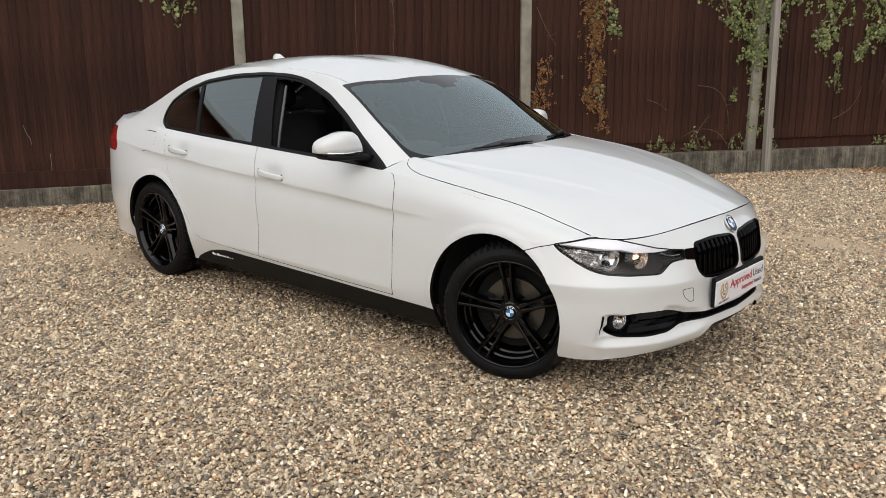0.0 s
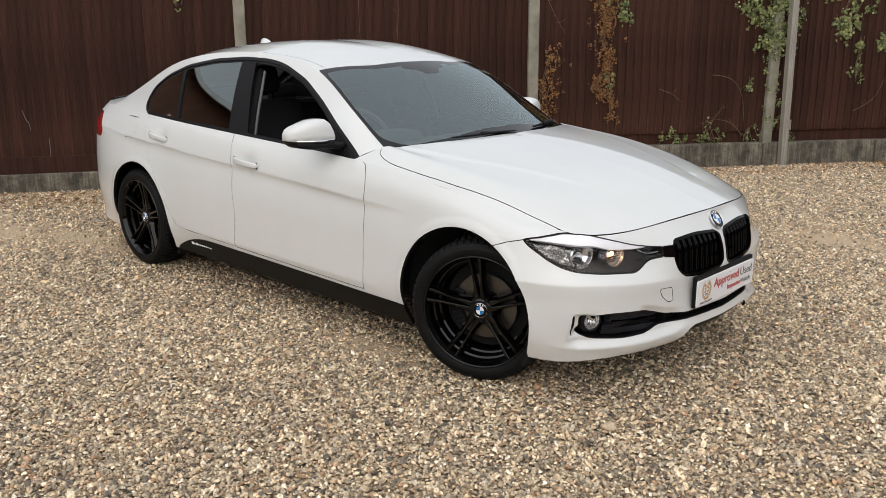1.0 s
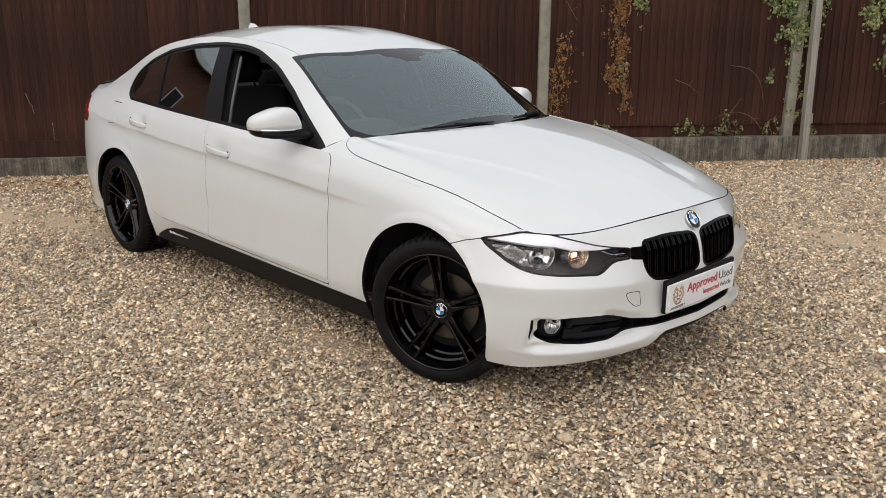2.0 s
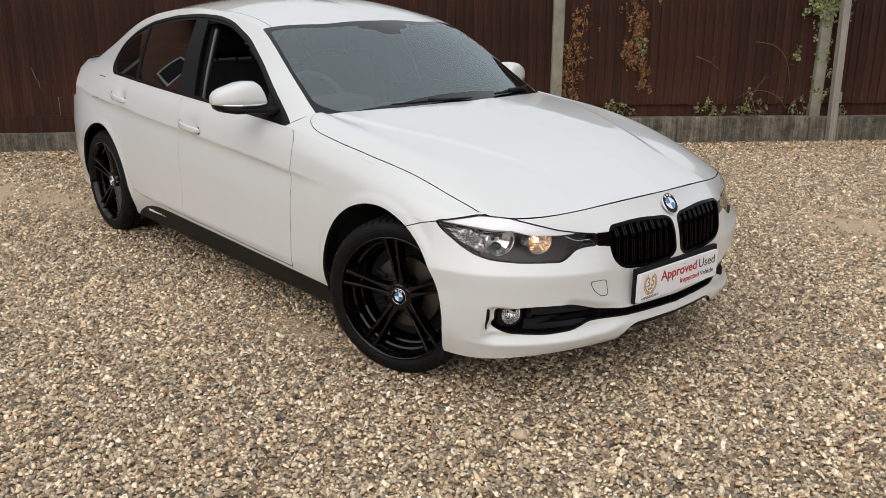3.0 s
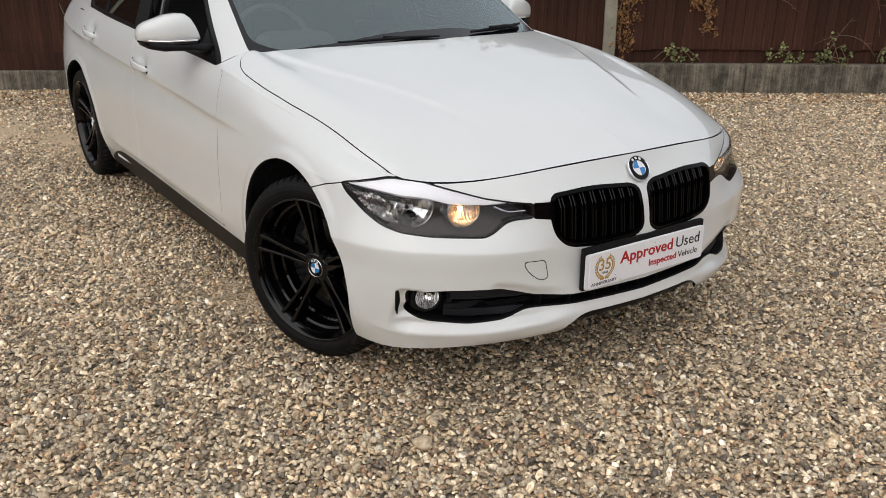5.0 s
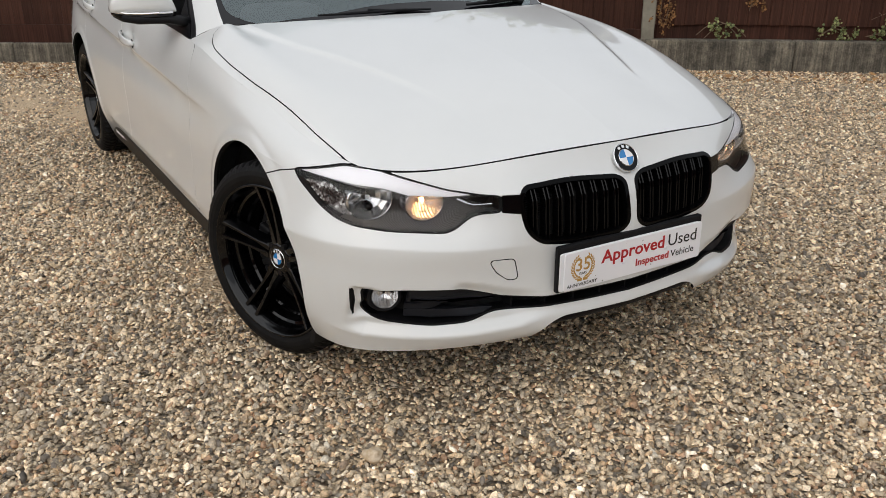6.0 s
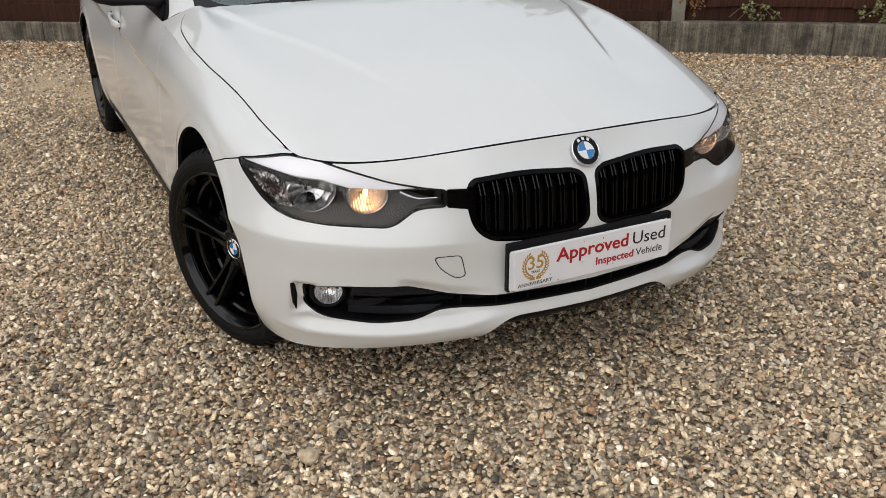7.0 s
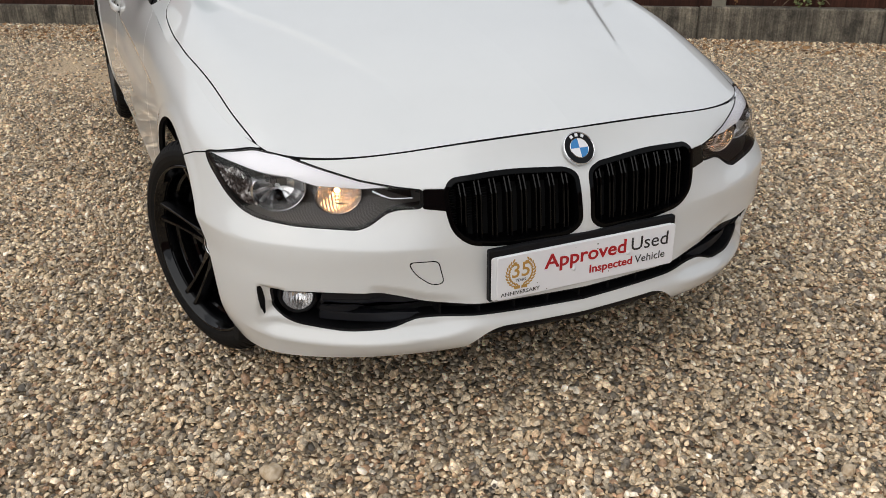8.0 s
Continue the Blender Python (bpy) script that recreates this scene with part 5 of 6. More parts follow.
def spoke_mesh(sign):
    """One of a pair of spokes: (radius, inner edge, outer edge) rows; a flat face, a steep inner side and a broad outer chamfer."""
    b = bmesh.new()
    rows = []
    for r, a, c in SPOKE:
        t = (r - 0.046) / 0.207
        face = -0.066 - 0.010 * t - 0.022 * t ** 2.2
        back = face + 0.036 - 0.010 * t
        wide = c - a
        deep = 0.020 - 0.007 * ease(0.0, 0.4, t)
        rows.append([b.verts.new((sign * x, y, r)) for x, y in ((a - 0.002, back), (a, face + 0.007), (a + 0.0022, face + 0.0008), (a + 0.0045, face), (c - 0.42 * wide, face), (c - 0.37 * wide, face + 0.0012), (c - 0.0015, face + deep), (c, face + deep + 0.003), (c + 0.003, back + 0.004))])
    n = len(rows[0])
    for p, q in zip(rows, rows[1:]):
        for i in range(n):
            b.faces.new((p[i], p[(i + 1) % n], q[(i + 1) % n], q[i]))
    b.faces.new(rows[0])
    b.faces.new(rows[-1][::-1])
    bmesh.ops.recalc_face_normals(b, faces=b.faces)
    return b


def wheel(at, steer, spin, side):
    """A wheel whose outer face looks to -y; side -1 turns it for the other flank."""
    w = new("wheel")
    w.parent = car
    w.matrix_local = pose(*at, 0, 0, steer + (0 if side == 1 else 180)) @ pose(0, 0, 0, 0, spin, 0) @ Matrix.Diagonal((0.945, 1, 0.945, 1))
    tagged(w, "gloss black alloy wheel with five pairs of spokes")
    b = bmesh.new()
    prof = [(0.252, -0.098), (0.262, -0.1065), (0.276, -0.1115), (0.290, -0.1125), (0.303, -0.1085), (0.316, -0.100), (0.325, -0.088)]
    tread = [(0.3295, -0.080), (0.330, -0.060), (0.330, -0.050), (0.322, -0.048), (0.322, -0.040), (0.331, -0.038), (0.331, -0.006), (0.323, -0.004)]
    half = prof + tread
    full = half + [(r, -y) for r, y in reversed(half)]
    rings = lathe(b, full, 240)
    # slanting cross grooves over the shoulders and the tread
    for k, ring in enumerate(rings):
        for i in range(5, len(full) - 5):
            slant = i // 2 if i < len(full) // 2 else -(i // 2)
            if (k + slant) % 4 == 0:
                v = ring[i].co
                s = 1 - (0.0075 if i not in (5, len(full) - 6) else 0.003) / math.hypot(v.x, v.z)
                v.x, v.z = v.x * s, v.z * s
    bmesh.ops.recalc_face_normals(b, faces=b.faces)
    part("tyre", b, rubber, w, "black road tyre")
    b = bmesh.new()
    lathe(b, [(0.263, -0.101), (0.2605, -0.109), (0.256, -0.1105), (0.252, -0.107), (0.249, -0.096), (0.243, -0.088), (0.240, -0.080), (0.262, -0.070)], 72)
    bmesh.ops.recalc_face_normals(b, faces=b.faces)
    part("rim", b, wheel_lacquer, w, smooth=True)
    b = bmesh.new()
    lathe(b, [(0.250, -0.092), (0.2445, -0.088), (0.2405, -0.082), (0.2365, -0.056), (0.2355, -0.054), (0.2275, -0.050), (0.2265, -0.047), (0.2235, -0.018), (0.2225, -0.015), (0.2150, -0.010), (0.2110, 0.030), (0.2060, 0.085), (0.248, 0.10)], 72)
    part("barrel", b, wheel_lacquer, w, smooth=False)
    b = bmesh.new()
    lathe(b, [(0.0, -0.066), (0.030, -0.066), (0.036, -0.070), (0.050, -0.067), (0.060, -0.056), (0.068, -0.01), (0.0, -0.01)], 40)
    part("hub", b, wheel_lacquer, w, smooth=True)
    for k in range(5):
        for s in (-1, 1):
            sp = part("spoke", spoke_mesh(s), wheel_lacquer, w)
            sp.matrix_local = pose(0, 0, 0, 0, 72 * k, 0)
        b = bmesh.new()
        lathe(b, [(0.0, -0.0695), (0.009, -0.0695), (0.0105, -0.067), (0.0105, -0.03)], 12)
        n = part("wheel_bolt", b, satin_black, w)
        n.matrix_local = pose(0, 0, 0, 0, 72 * k + 36, 0) @ pose(0, 0, 0.050)
    roundel(w, 0.034, pose(0, -0.068, 0, 0, -spin + (0 if side == 1 else 0), 0))
    b = bmesh.new()
    lathe(b, [(0.075, 0.004), (0.080, -0.002), (0.150, -0.002), (0.152, 0.0), (0.152, 0.02), (0.075, 0.02)], 48)
    part("brake_disc", b, steel, w, "grey cast brake disc", smooth=False)
    b = bmesh.new()
    for k in range(7):
        a0 = radians(150 + 10 * k)
        box(b, (-0.028, -0.02, -0.014), (0.028, 0.045, 0.014), 0.006, Matrix.Rotation(-a0, 4, "Y") @ Matrix.Translation((0.135, 0, 0)), 1)
    part("brake_caliper", b, satin_black, w, "black brake caliper")
    b = bmesh.new()
    lathe(b, [(0.0, 0.03), (0.20, 0.03), (0.20, 0.09), (0.0, 0.09)], 32)
    part("backplate", b, void_black, w)
    return w


wheel((0.005, -0.736, 0.330), 21.5, -5, 1)
wheel((0.005, 0.736, 0.330), 21.5, 20, -1)
wheel((-2.81, -0.752, 0.330), 0, 4, 1)
wheel((-2.81, 0.752, 0.330), 0, 40, -1)

# arch linings
for ax in (-0.038, -2.785):
    for s in (-1, 1):
        b = bmesh.new()
        rows = []
        for k in range(25):
            a = radians(-32 + 244 * k / 24)
            back = 0.014 * min(1.0, max(0.0, -math.sin(a)) / 0.36) if ax > -1 and math.cos(a) > 0 else 0.0
            rows.append([b.verts.new((ax - back + r * math.cos(a), s * y, 0.334 + r * math.sin(a))) for r, y in ((0.361, 0.800), (0.370, 0.79), (0.372, 0.50), (0.05, 0.49))])
        for p, q in zip(rows, rows[1:]):
            for i in range(3):
                b.faces.new((p[i], p[i + 1], q[i + 1], q[i]))
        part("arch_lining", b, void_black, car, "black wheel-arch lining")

# ---------------------------------------------------------------- headlamps
TOP_EDGE = np.array([(-0.83, 0.683), (-0.77, 0.700), (-0.72, 0.712), (-0.66, 0.707), (-0.617, 0.692), (-0.52, 0.660), (-0.44, 0.646)])
brow, lamp_low = lamp.cut(lambda v: near(v[:, YZ], TOP_EDGE) - 0.040 * np.clip((-0.455 - v[:, 1]) / 0.16, 0.0, 1) * np.clip((0.818 + v[:, 1]) / 0.10, 0.0, 1) - 1e-4)


MARKER = rounded([(-0.742, 0.592), (-0.772, 0.600), (-0.793, 0.625), (-0.808, 0.664), (-0.768, 0.668), (-0.752, 0.640)], 0.008, 3)
marker = lamp.cut(lambda v: inside(v[:, YZ], MARKER))[0]


def bowl(parent, at, aim, r, lit):
    """A lamp with a flat floor: a bright dish, its ring, a bulb with a cap, and flutes where it is lit."""
    m = look(at, at + aim) @ pose(0, 0, 0, 90)
    floor_z = -0.52 * r if not lit else -0.64 * r

    def flat(b):
        for v in b.verts:
            v.co.x *= 1.18
            v.co.z = max(v.co.z, floor_z)

    b = bmesh.new()
    lathe(b, [(0.008, 0.040), (r * 0.34, 0.036), (r * 0.66, 0.025), (r * 0.88, 0.010), (r * 0.95, -0.003)], 40 if lit else 11)
    flat(b)
    dish = part("reflector", b, fluted_bowl if lit else lamp_bowl, parent, "bright round reflector", smooth=lit)
    dish.matrix_local = m
    b = bmesh.new()
    lathe(b, [(r * 0.93, 0.004), (r * 0.94, -0.004), (r * 0.965, -0.0068), (r, -0.006), (r * 1.03, 0.0), (r * 1.03, 0.034)], 48)
    flat(b)
    part("ring", b, silver, dish, "satin bright lamp ring", smooth=True)
    b = bmesh.new()
    bmesh.ops.create_uvsphere(b, u_segments=16, v_segments=10, radius=0.0065, matrix=Matrix.Translation((0, 0.016, -0.006)) @ Matrix.Diagonal((1, 1.6, 1, 1)))
    part("bulb", b, glow if lit else white_plastic, dish, "lit warm bulb" if lit else "unlit bulb", smooth=True)
    if lit:
        for k in range(7):
            b = bmesh.new()
            z = r * (-0.55 + 0.18 * k)
            half = 1.15 * math.sqrt(max(0.0, (0.86 * r) ** 2 - z * z))
            box(b, (-half, 0.004, z - 0.0022), (half, 0.012, z + 0.0022), 0.002, None, 1)
            part("flute", b, lamp_glass, dish)
    else:
        b = bmesh.new()
        lathe(b, [(0.0, -0.002), (0.005, -0.002), (0.011, 0.004), (0.013, 0.010), (0.013, 0.030)], 20)
        cap = part("bulb_cap", b, gloss_black, dish, "dark bulb cap", smooth=True)
        cap.matrix_local = pose(0.0, 0.0, 0.40 * r)
        # Three dark boxes added to imitate blocky dark reflections in the dish.
        for x0, x1, z0, z1 in ((-0.42, 0.06, -0.60, -0.06), (0.06, 0.30, -0.50, -0.22), (0.32, 0.52, -0.55, -0.32)):
            b = bmesh.new()
            box(b, (x0 * r, 0.012, z0 * r), (x1 * r, 0.030, z1 * r), 0.002, None, 1)
            part("dark_reflection_block", b, lamp_grey, dish, "dark block imitating a reflection in the dish")
    return dish


for side in (1, -1):
    turn = (lambda s: s) if side == 1 else (lambda s: s.mirrored())
    flip = Matrix.Diagonal((1, side, 1, 1))
    h = turn(lamp.moved(-0.090)).panel("headlamp", lamp_grey, car, 0.0, "headlamp with smoked housing and two round reflectors")
    rim_skin = lamp.cut(lambda v: -(inside(v[:, YZ], HEADLIGHT * (-1, 1)) + np.where(near(v[:, YZ], TOP_EDGE) > 0.03, 0.0065, 0.0028)))[0]
    turn(rim_skin.moved(-0.001)).panel("seal", void_black, h, 0.09, "black lamp surround")
    low_z = np.interp(-lamp.v[:, 1], [0.40, 0.45, 0.475, 0.515, 0.543, 0.674, 0.745, 0.795, 0.815], [0.598, 0.596, 0.590, 0.563, 0.553, 0.560, 0.569, 0.608, 0.66])
    shelf_skin = Skin(lamp.v - np.clip(0.008 + 2.4 * (lamp.v[:, 2] - low_z), 0.008, 0.075)[:, None] * lamp.n, lamp.n, lamp.f).cut(lambda v: np.maximum(v[:, 2] - 0.584, 0.47 + v[:, 1]))[0]
    turn(shelf_skin).panel("shelf", shelf_grey, h, 0.0, "ribbed smoked lamp shelf")
    cover = turn(lamp).panel("cover", lamp_glass, h, 0.0, "clear lamp cover")
    cover.visible_shadow = False
    turn(brow.moved(-0.003)).panel("brow", brow_white, h, 0.02, "bright lamp eyebrow")
    for yy, zz, r, lit in ((-0.693, 0.628, 0.054, False), (-0.573, 0.617, 0.047, True)):
        p, _ = lamp.find(YZ, yy, zz)
        aim = Vector((1.0, -0.10, 0.02)).normalized()
        place = Vector(p) + Vector((-0.044, 0.012, -0.005))
        d = bowl(h, Vector((place.x, place.y * side, place.z)), Vector((aim.x, aim.y * side, aim.z)), r, lit)
    # the side marker and the bright tick at the inner tip
    turn(marker.moved(-0.007)).panel("marker_lens", marker_lens, h, 0.012, "ribbed pale side marker")
    b = bmesh.new()
    pts = []
    for yy, zz in ((-0.500, 0.634), (-0.478, 0.624), (-0.462, 0.619), (-0.415, 0.620)):
        p, n = lamp.find(YZ, yy, zz)
        pts.append((p[0] - 0.010, p[1] * side, p[2]))
    tube(b, pts, [0.0035, 0.003, 0.0022, 0.0022], 8)
    part("accent_bar", b, silver, h, "slim bright accent bar")

# ---------------------------------------------------------------- grille, intake, bumper pieces
kv = kidney.v
terms = lambda w, z: np.stack([np.ones_like(w), w, w * w, z, z * z, w * z], -1)
fit_x = np.linalg.lstsq(terms(-kv[:, 1], kv[:, 2]), kv[:, 0], rcond=None)[0]
nose_x = lambda w, z: float(terms(np.float64(w), np.float64(z)) @ fit_x)
ring, mesh_area = kidney.cut(lambda v: -(inside(v[:, YZ], KIDNEY * (-1, 1)) + 0.0060))
for side in (1, -1):
    turn = (lambda s: s) if side == 1 else (lambda s: s.mirrored())
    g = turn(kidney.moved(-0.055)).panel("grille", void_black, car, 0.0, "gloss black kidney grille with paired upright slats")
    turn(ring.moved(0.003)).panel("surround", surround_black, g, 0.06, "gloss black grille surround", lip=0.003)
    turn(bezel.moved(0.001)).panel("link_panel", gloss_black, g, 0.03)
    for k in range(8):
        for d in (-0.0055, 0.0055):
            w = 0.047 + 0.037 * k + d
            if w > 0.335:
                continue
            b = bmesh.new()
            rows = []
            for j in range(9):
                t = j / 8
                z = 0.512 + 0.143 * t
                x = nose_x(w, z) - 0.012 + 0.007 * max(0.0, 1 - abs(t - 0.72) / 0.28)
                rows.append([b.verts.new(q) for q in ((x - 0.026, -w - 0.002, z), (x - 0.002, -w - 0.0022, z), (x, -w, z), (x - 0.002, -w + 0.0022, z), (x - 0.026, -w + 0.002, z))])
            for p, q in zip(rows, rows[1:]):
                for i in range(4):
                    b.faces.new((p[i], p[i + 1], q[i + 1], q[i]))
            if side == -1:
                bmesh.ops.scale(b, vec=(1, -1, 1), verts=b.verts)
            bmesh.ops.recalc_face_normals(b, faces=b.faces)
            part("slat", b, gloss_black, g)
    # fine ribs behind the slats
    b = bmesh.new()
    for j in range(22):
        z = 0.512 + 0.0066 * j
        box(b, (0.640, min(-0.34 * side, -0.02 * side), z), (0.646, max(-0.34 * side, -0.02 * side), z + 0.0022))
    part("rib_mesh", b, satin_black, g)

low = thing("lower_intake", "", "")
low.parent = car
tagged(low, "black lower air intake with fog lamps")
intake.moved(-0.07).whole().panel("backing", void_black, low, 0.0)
intake_edge = intake.cut(lambda v: -(inside(v[:, YZ], INTAKE * (-1, 1)) + 0.004))[0]
intake_edge.moved(-0.003).whole().panel("surround", satin_black, low, 0.085, "black intake surround")
wide, slot = intake.cut(lambda v: 0.415 + v[:, 1])
for side in (1, -1):
    turn = (lambda s: s) if side == 1 else (lambda s: s.mirrored())
    flipm = Matrix.Diagonal((1, side, 1, 1))
    louvre_skin = wide.moved(-0.028)
    for k in range(4):
        z0 = 0.308 + 0.0245 * k
        strip = louvre_skin.cut(lambda v: np.abs(v[:, 2] - z0) - 0.0088)[0]
        strip = strip.cut(lambda v: -(v[:, 1] + 0.625))[0]
        if len(strip.f):
            turn(strip.largest()).panel("louvre", louvre_black, low, 0.03, lip=0.003)
    turn(slit.moved(-0.010)).panel("air_curtain", void_black, low, 0.0)
    # fog lamp in its round pod
    p, n = intake.find(YZ, -0.690, 0.352)
    aim = Vector((1.0, -0.35 * side, 0.0)).normalized()
    at = Vector((p[0] - 0.044, (p[1] + 0.018) * side, 0.362))
    m = look(at, at + aim) @ pose(0, 0, 0, 90) @ Matrix.Scale(0.98, 4)
    b = bmesh.new()
    lathe(b, [(0.0, 0.03), (0.036, 0.03), (0.0385, 0.004), (0.040, -0.002), (0.045, -0.003), (0.052, 0.012), (0.060, 0.04)], 36)
    fog = part("fog_lamp", b, satin_black, low, "round fog lamp", smooth=True)
    fog.matrix_local = m
    b = bmesh.new()
    lathe(b, [(0.004, 0.026), (0.020, 0.020), (0.034, 0.004), (0.037, -0.001)], 32)
    part("reflector", b, fluted_bowl, fog, smooth=True)
    b = bmesh.new()
    lathe(b, [(0.0, -0.006), (0.018, -0.005), (0.033, -0.001), (0.037, 0.002)], 32)
    g = part("lens", b, lamp_glass, fog, "clear fog-lamp lens", smooth=True)
    g.visible_shadow = False
# upright ribs in the slot
for k in range(9):
    w = -0.36 + 0.09 * k
    p, n = slot.find(YZ, -abs(w), 0.33)
    b = bmesh.new()
    box(b, (p[0] - 0.06, w - 0.003, 0.312), (p[0] - 0.020, w + 0.003, 0.352), 0.001, None, 1)
    part("rib", b, satin_black, low)
lip = notch.cut(lambda v: np.minimum(v[:, 2] - 0.226, 0.330 + v[:, 1]))[1]
lip.moved(-0.022).whole().panel("splitter", satin_black, car, 0.10, "black lower splitter lip")
roundel(car, 0.042, look((0.677, 0, 0.693), (1.496, 0, 1.267)) @ pose(0, 0, 0, 90, 0, 180))


# ---------------------------------------------------------------- number plate
def letters(words, size, y0, y1, z, material, parent, bold=0.0):
    """Words as a thin raised mesh that reads along +y from y0 to y1 and faces +x."""
    c = bpy.data.curves.new("words", "FONT")
    c.body, c.size, c.extrude, c.offset, c.resolution_u = words, size, 0.0004, bold, 3
    tmp = new("words", c)
    me = bpy.data.meshes.new_from_object(tmp.evaluated_get(bpy.context.evaluated_depsgraph_get()))
    bpy.data.objects.remove(tmp)
    xs = [v.co.x for v in me.vertices]
    k = (y1 - y0) / (max(xs) - min(xs))
    for v in me.vertices:
        v.co.x = (v.co.x - min(xs)) * k
    me.materials.append(material)
    ob = new("lettering", me)
    ob.parent = parent
    ob.matrix_local = pose(0.0006, y0, z, 90, 0, 90)
    tagged(ob, "printed words " + words)
    return ob


plate_red = material("red print", (0.42, 0.006, 0.012), 0.4)
plate_ink = material("black print", (0.012, 0.012, 0.014), 0.4)
plate_gold = material("gold print", (0.48, 0.27, 0.06), 0.4)
plate_white = material("white plate", (0.86, 0.86, 0.89), 0.32, coat=0.3)
PX, PZ = 0.748, 0.424
holder = new("number_plate")
holder.parent = car
tagged(holder, "white dealer plate reading Approved Used Inspected Vehicle")
holder.location = (PX, 0.004, PZ)
b = bmesh.new()
box(b, (-0.026, -0.272, -0.060), (-0.008, 0.258, 0.074), 0.004)
part("holder", b, satin_black, holder, "black plastic plate holder")


def slab(x0, x1, y0, y1, z0, z1, r):
    """A flat plate facing +x, with rounded corners and eased front edges."""
    b = bmesh.new()
    c, h = ((y0 + y1) / 2, (z0 + z1) / 2), 0.0012
    o = rounded([(y0, z0), (y1, z0), (y1, z1), (y0, z1)], r, 5)
    rows = [[b.verts.new((x, c[0] + (y - c[0]) * (1 - e / (y1 - c[0])), c[1] + (z - c[1]) * (1 - e / (z1 - c[1])))) for y, z in o] for x, e in ((x0, 0), (x1 - h, 0), (x1, h))]
    n = len(o)
    for p, q in zip(rows, rows[1:]):
        for k in range(n):
            b.faces.new((p[k], p[(k + 1) % n], q[(k + 1) % n], q[k]))
    b.faces.new(rows[0][::-1])
    b.faces.new(rows[-1])
    bmesh.ops.recalc_face_normals(b, faces=b.faces)
    return b


part("backing_plate", slab(-0.010, -0.0045, -0.268, 0.246, -0.056, 0.056, 0.008), white_plastic, holder, "grey backing plate")
part("plate", slab(-0.004, 0.0, -0.256, 0.254, -0.0555, 0.0555, 0.009), plate_white, holder, "white plate")
FX = 0.0006
letters("Approved", 0.0520, -0.129, 0.105, 0.004, plate_red, holder, 0.0009)
letters("Used", 0.0520, 0.121, 0.232, 0.004, plate_ink, holder)
letters("Inspected", 0.0300, 0.000, 0.126, -0.032, plate_red, holder, 0.0006)
letters("Vehicle", 0.0300, 0.134, 0.226, -0.032, plate_ink, holder)
letters("35", 0.052, -0.2165, -0.1695, -0.002, plate_gold, holder, 0.0004)
letters("YEARS", 0.0105, -0.2065, -0.1795, -0.0145, plate_ink, holder)
letters("ANNIVERSARY", 0.0138, -0.246, -0.140, -0.0475, plate_ink, holder)
for s in (-1, 1):
    for k in range(11):
        for inner in (0, 1):
            a = radians(-72 + 13.2 * k)
            r = 0.0385 if not inner else 0.0315
            b = bmesh.new()
            bmesh.ops.create_circle(b, cap_ends=True, segments=8, radius=1)
            bmesh.ops.scale(b, vec=(0.0058, 0.0022, 1), verts=b.verts)
            leaf = part("wreath_leaf", b, plate_gold, holder)
            leaf.matrix_local = pose(FX, -0.193 + s * r * math.cos(a), 0.008 + r * math.sin(a), 90, 0, 90) @ pose(0, 0, 0, 0, 0, (math.degrees(a) + 90 + (28 if inner else -28)) if s == 1 else -(math.degrees(a) + 90 + (28 if inner else -28)))
for s in (-1, 1):
    b = bmesh.new()
    box(b, (FX, -0.193 + s * 0.010 - 0.008, -0.033), (FX + 0.0005, -0.193 + s * 0.010 + 0.008, -0.025), 0.0002)
    part("wreath_bow", b, plate_gold, holder)
for yy, zz in ((-0.045, -0.011), (0.112, 0.001)):
    b = bmesh.new()
    lathe(b, [(0.0, -0.0028), (0.004, -0.0026), (0.0062, -0.0012), (0.0065, 0.001)], 16)
    q = part("screw_cap", b, white_plastic, holder, "white screw cap", smooth=True)
    q.matrix_local = pose(0.0, yy, zz, 0, 0, 90)
specks = random.Random(5)
for k in range(9):
    b = bmesh.new()
    bmesh.ops.create_circle(b, cap_ends=True, segments=6, radius=specks.uniform(0.0008, 0.0022))
    q = part("chip", b, lamp_grey, holder)
    q.matrix_local = pose(FX, specks.uniform(-0.15, 0.08), specks.uniform(-0.05, 0.05), 90, 0, 90)


# ---------------------------------------------------------------- mirrors, handles, wipers, aerial, lip, letters on the skirt
def shell_between(rows, mats, name, parent, label="", low=-9.0, high=9.0):
    """A closed rounded body through oval rows: (x, y, z, half depth, half height)."""
    b = bmesh.new()
    rings = []
    for x, y, z, dx, dz in rows:
        ring = []
        for k in range(24):
            a = 2 * math.pi * k / 24
            c, s = math.cos(a), math.sin(a)
            ring.append(b.verts.new((x + dx * math.copysign(abs(c) ** 0.55, c), y, z + dz * math.copysign(abs(s) ** 0.55, s))))
        for v in ring:
            v.co.z = min(high, max(low, v.co.z))
        rings.append(ring)
    for p, q in zip(rings, rings[1:]):
        for k in range(24):
            b.faces.new((p[k], p[(k + 1) % 24], q[(k + 1) % 24], q[k]))
    b.faces.new(rings[0][::-1])
    b.faces.new(rings[-1])
    bmesh.ops.recalc_face_normals(b, faces=b.faces)
    return part(name, b, mats, parent, label, smooth=True)


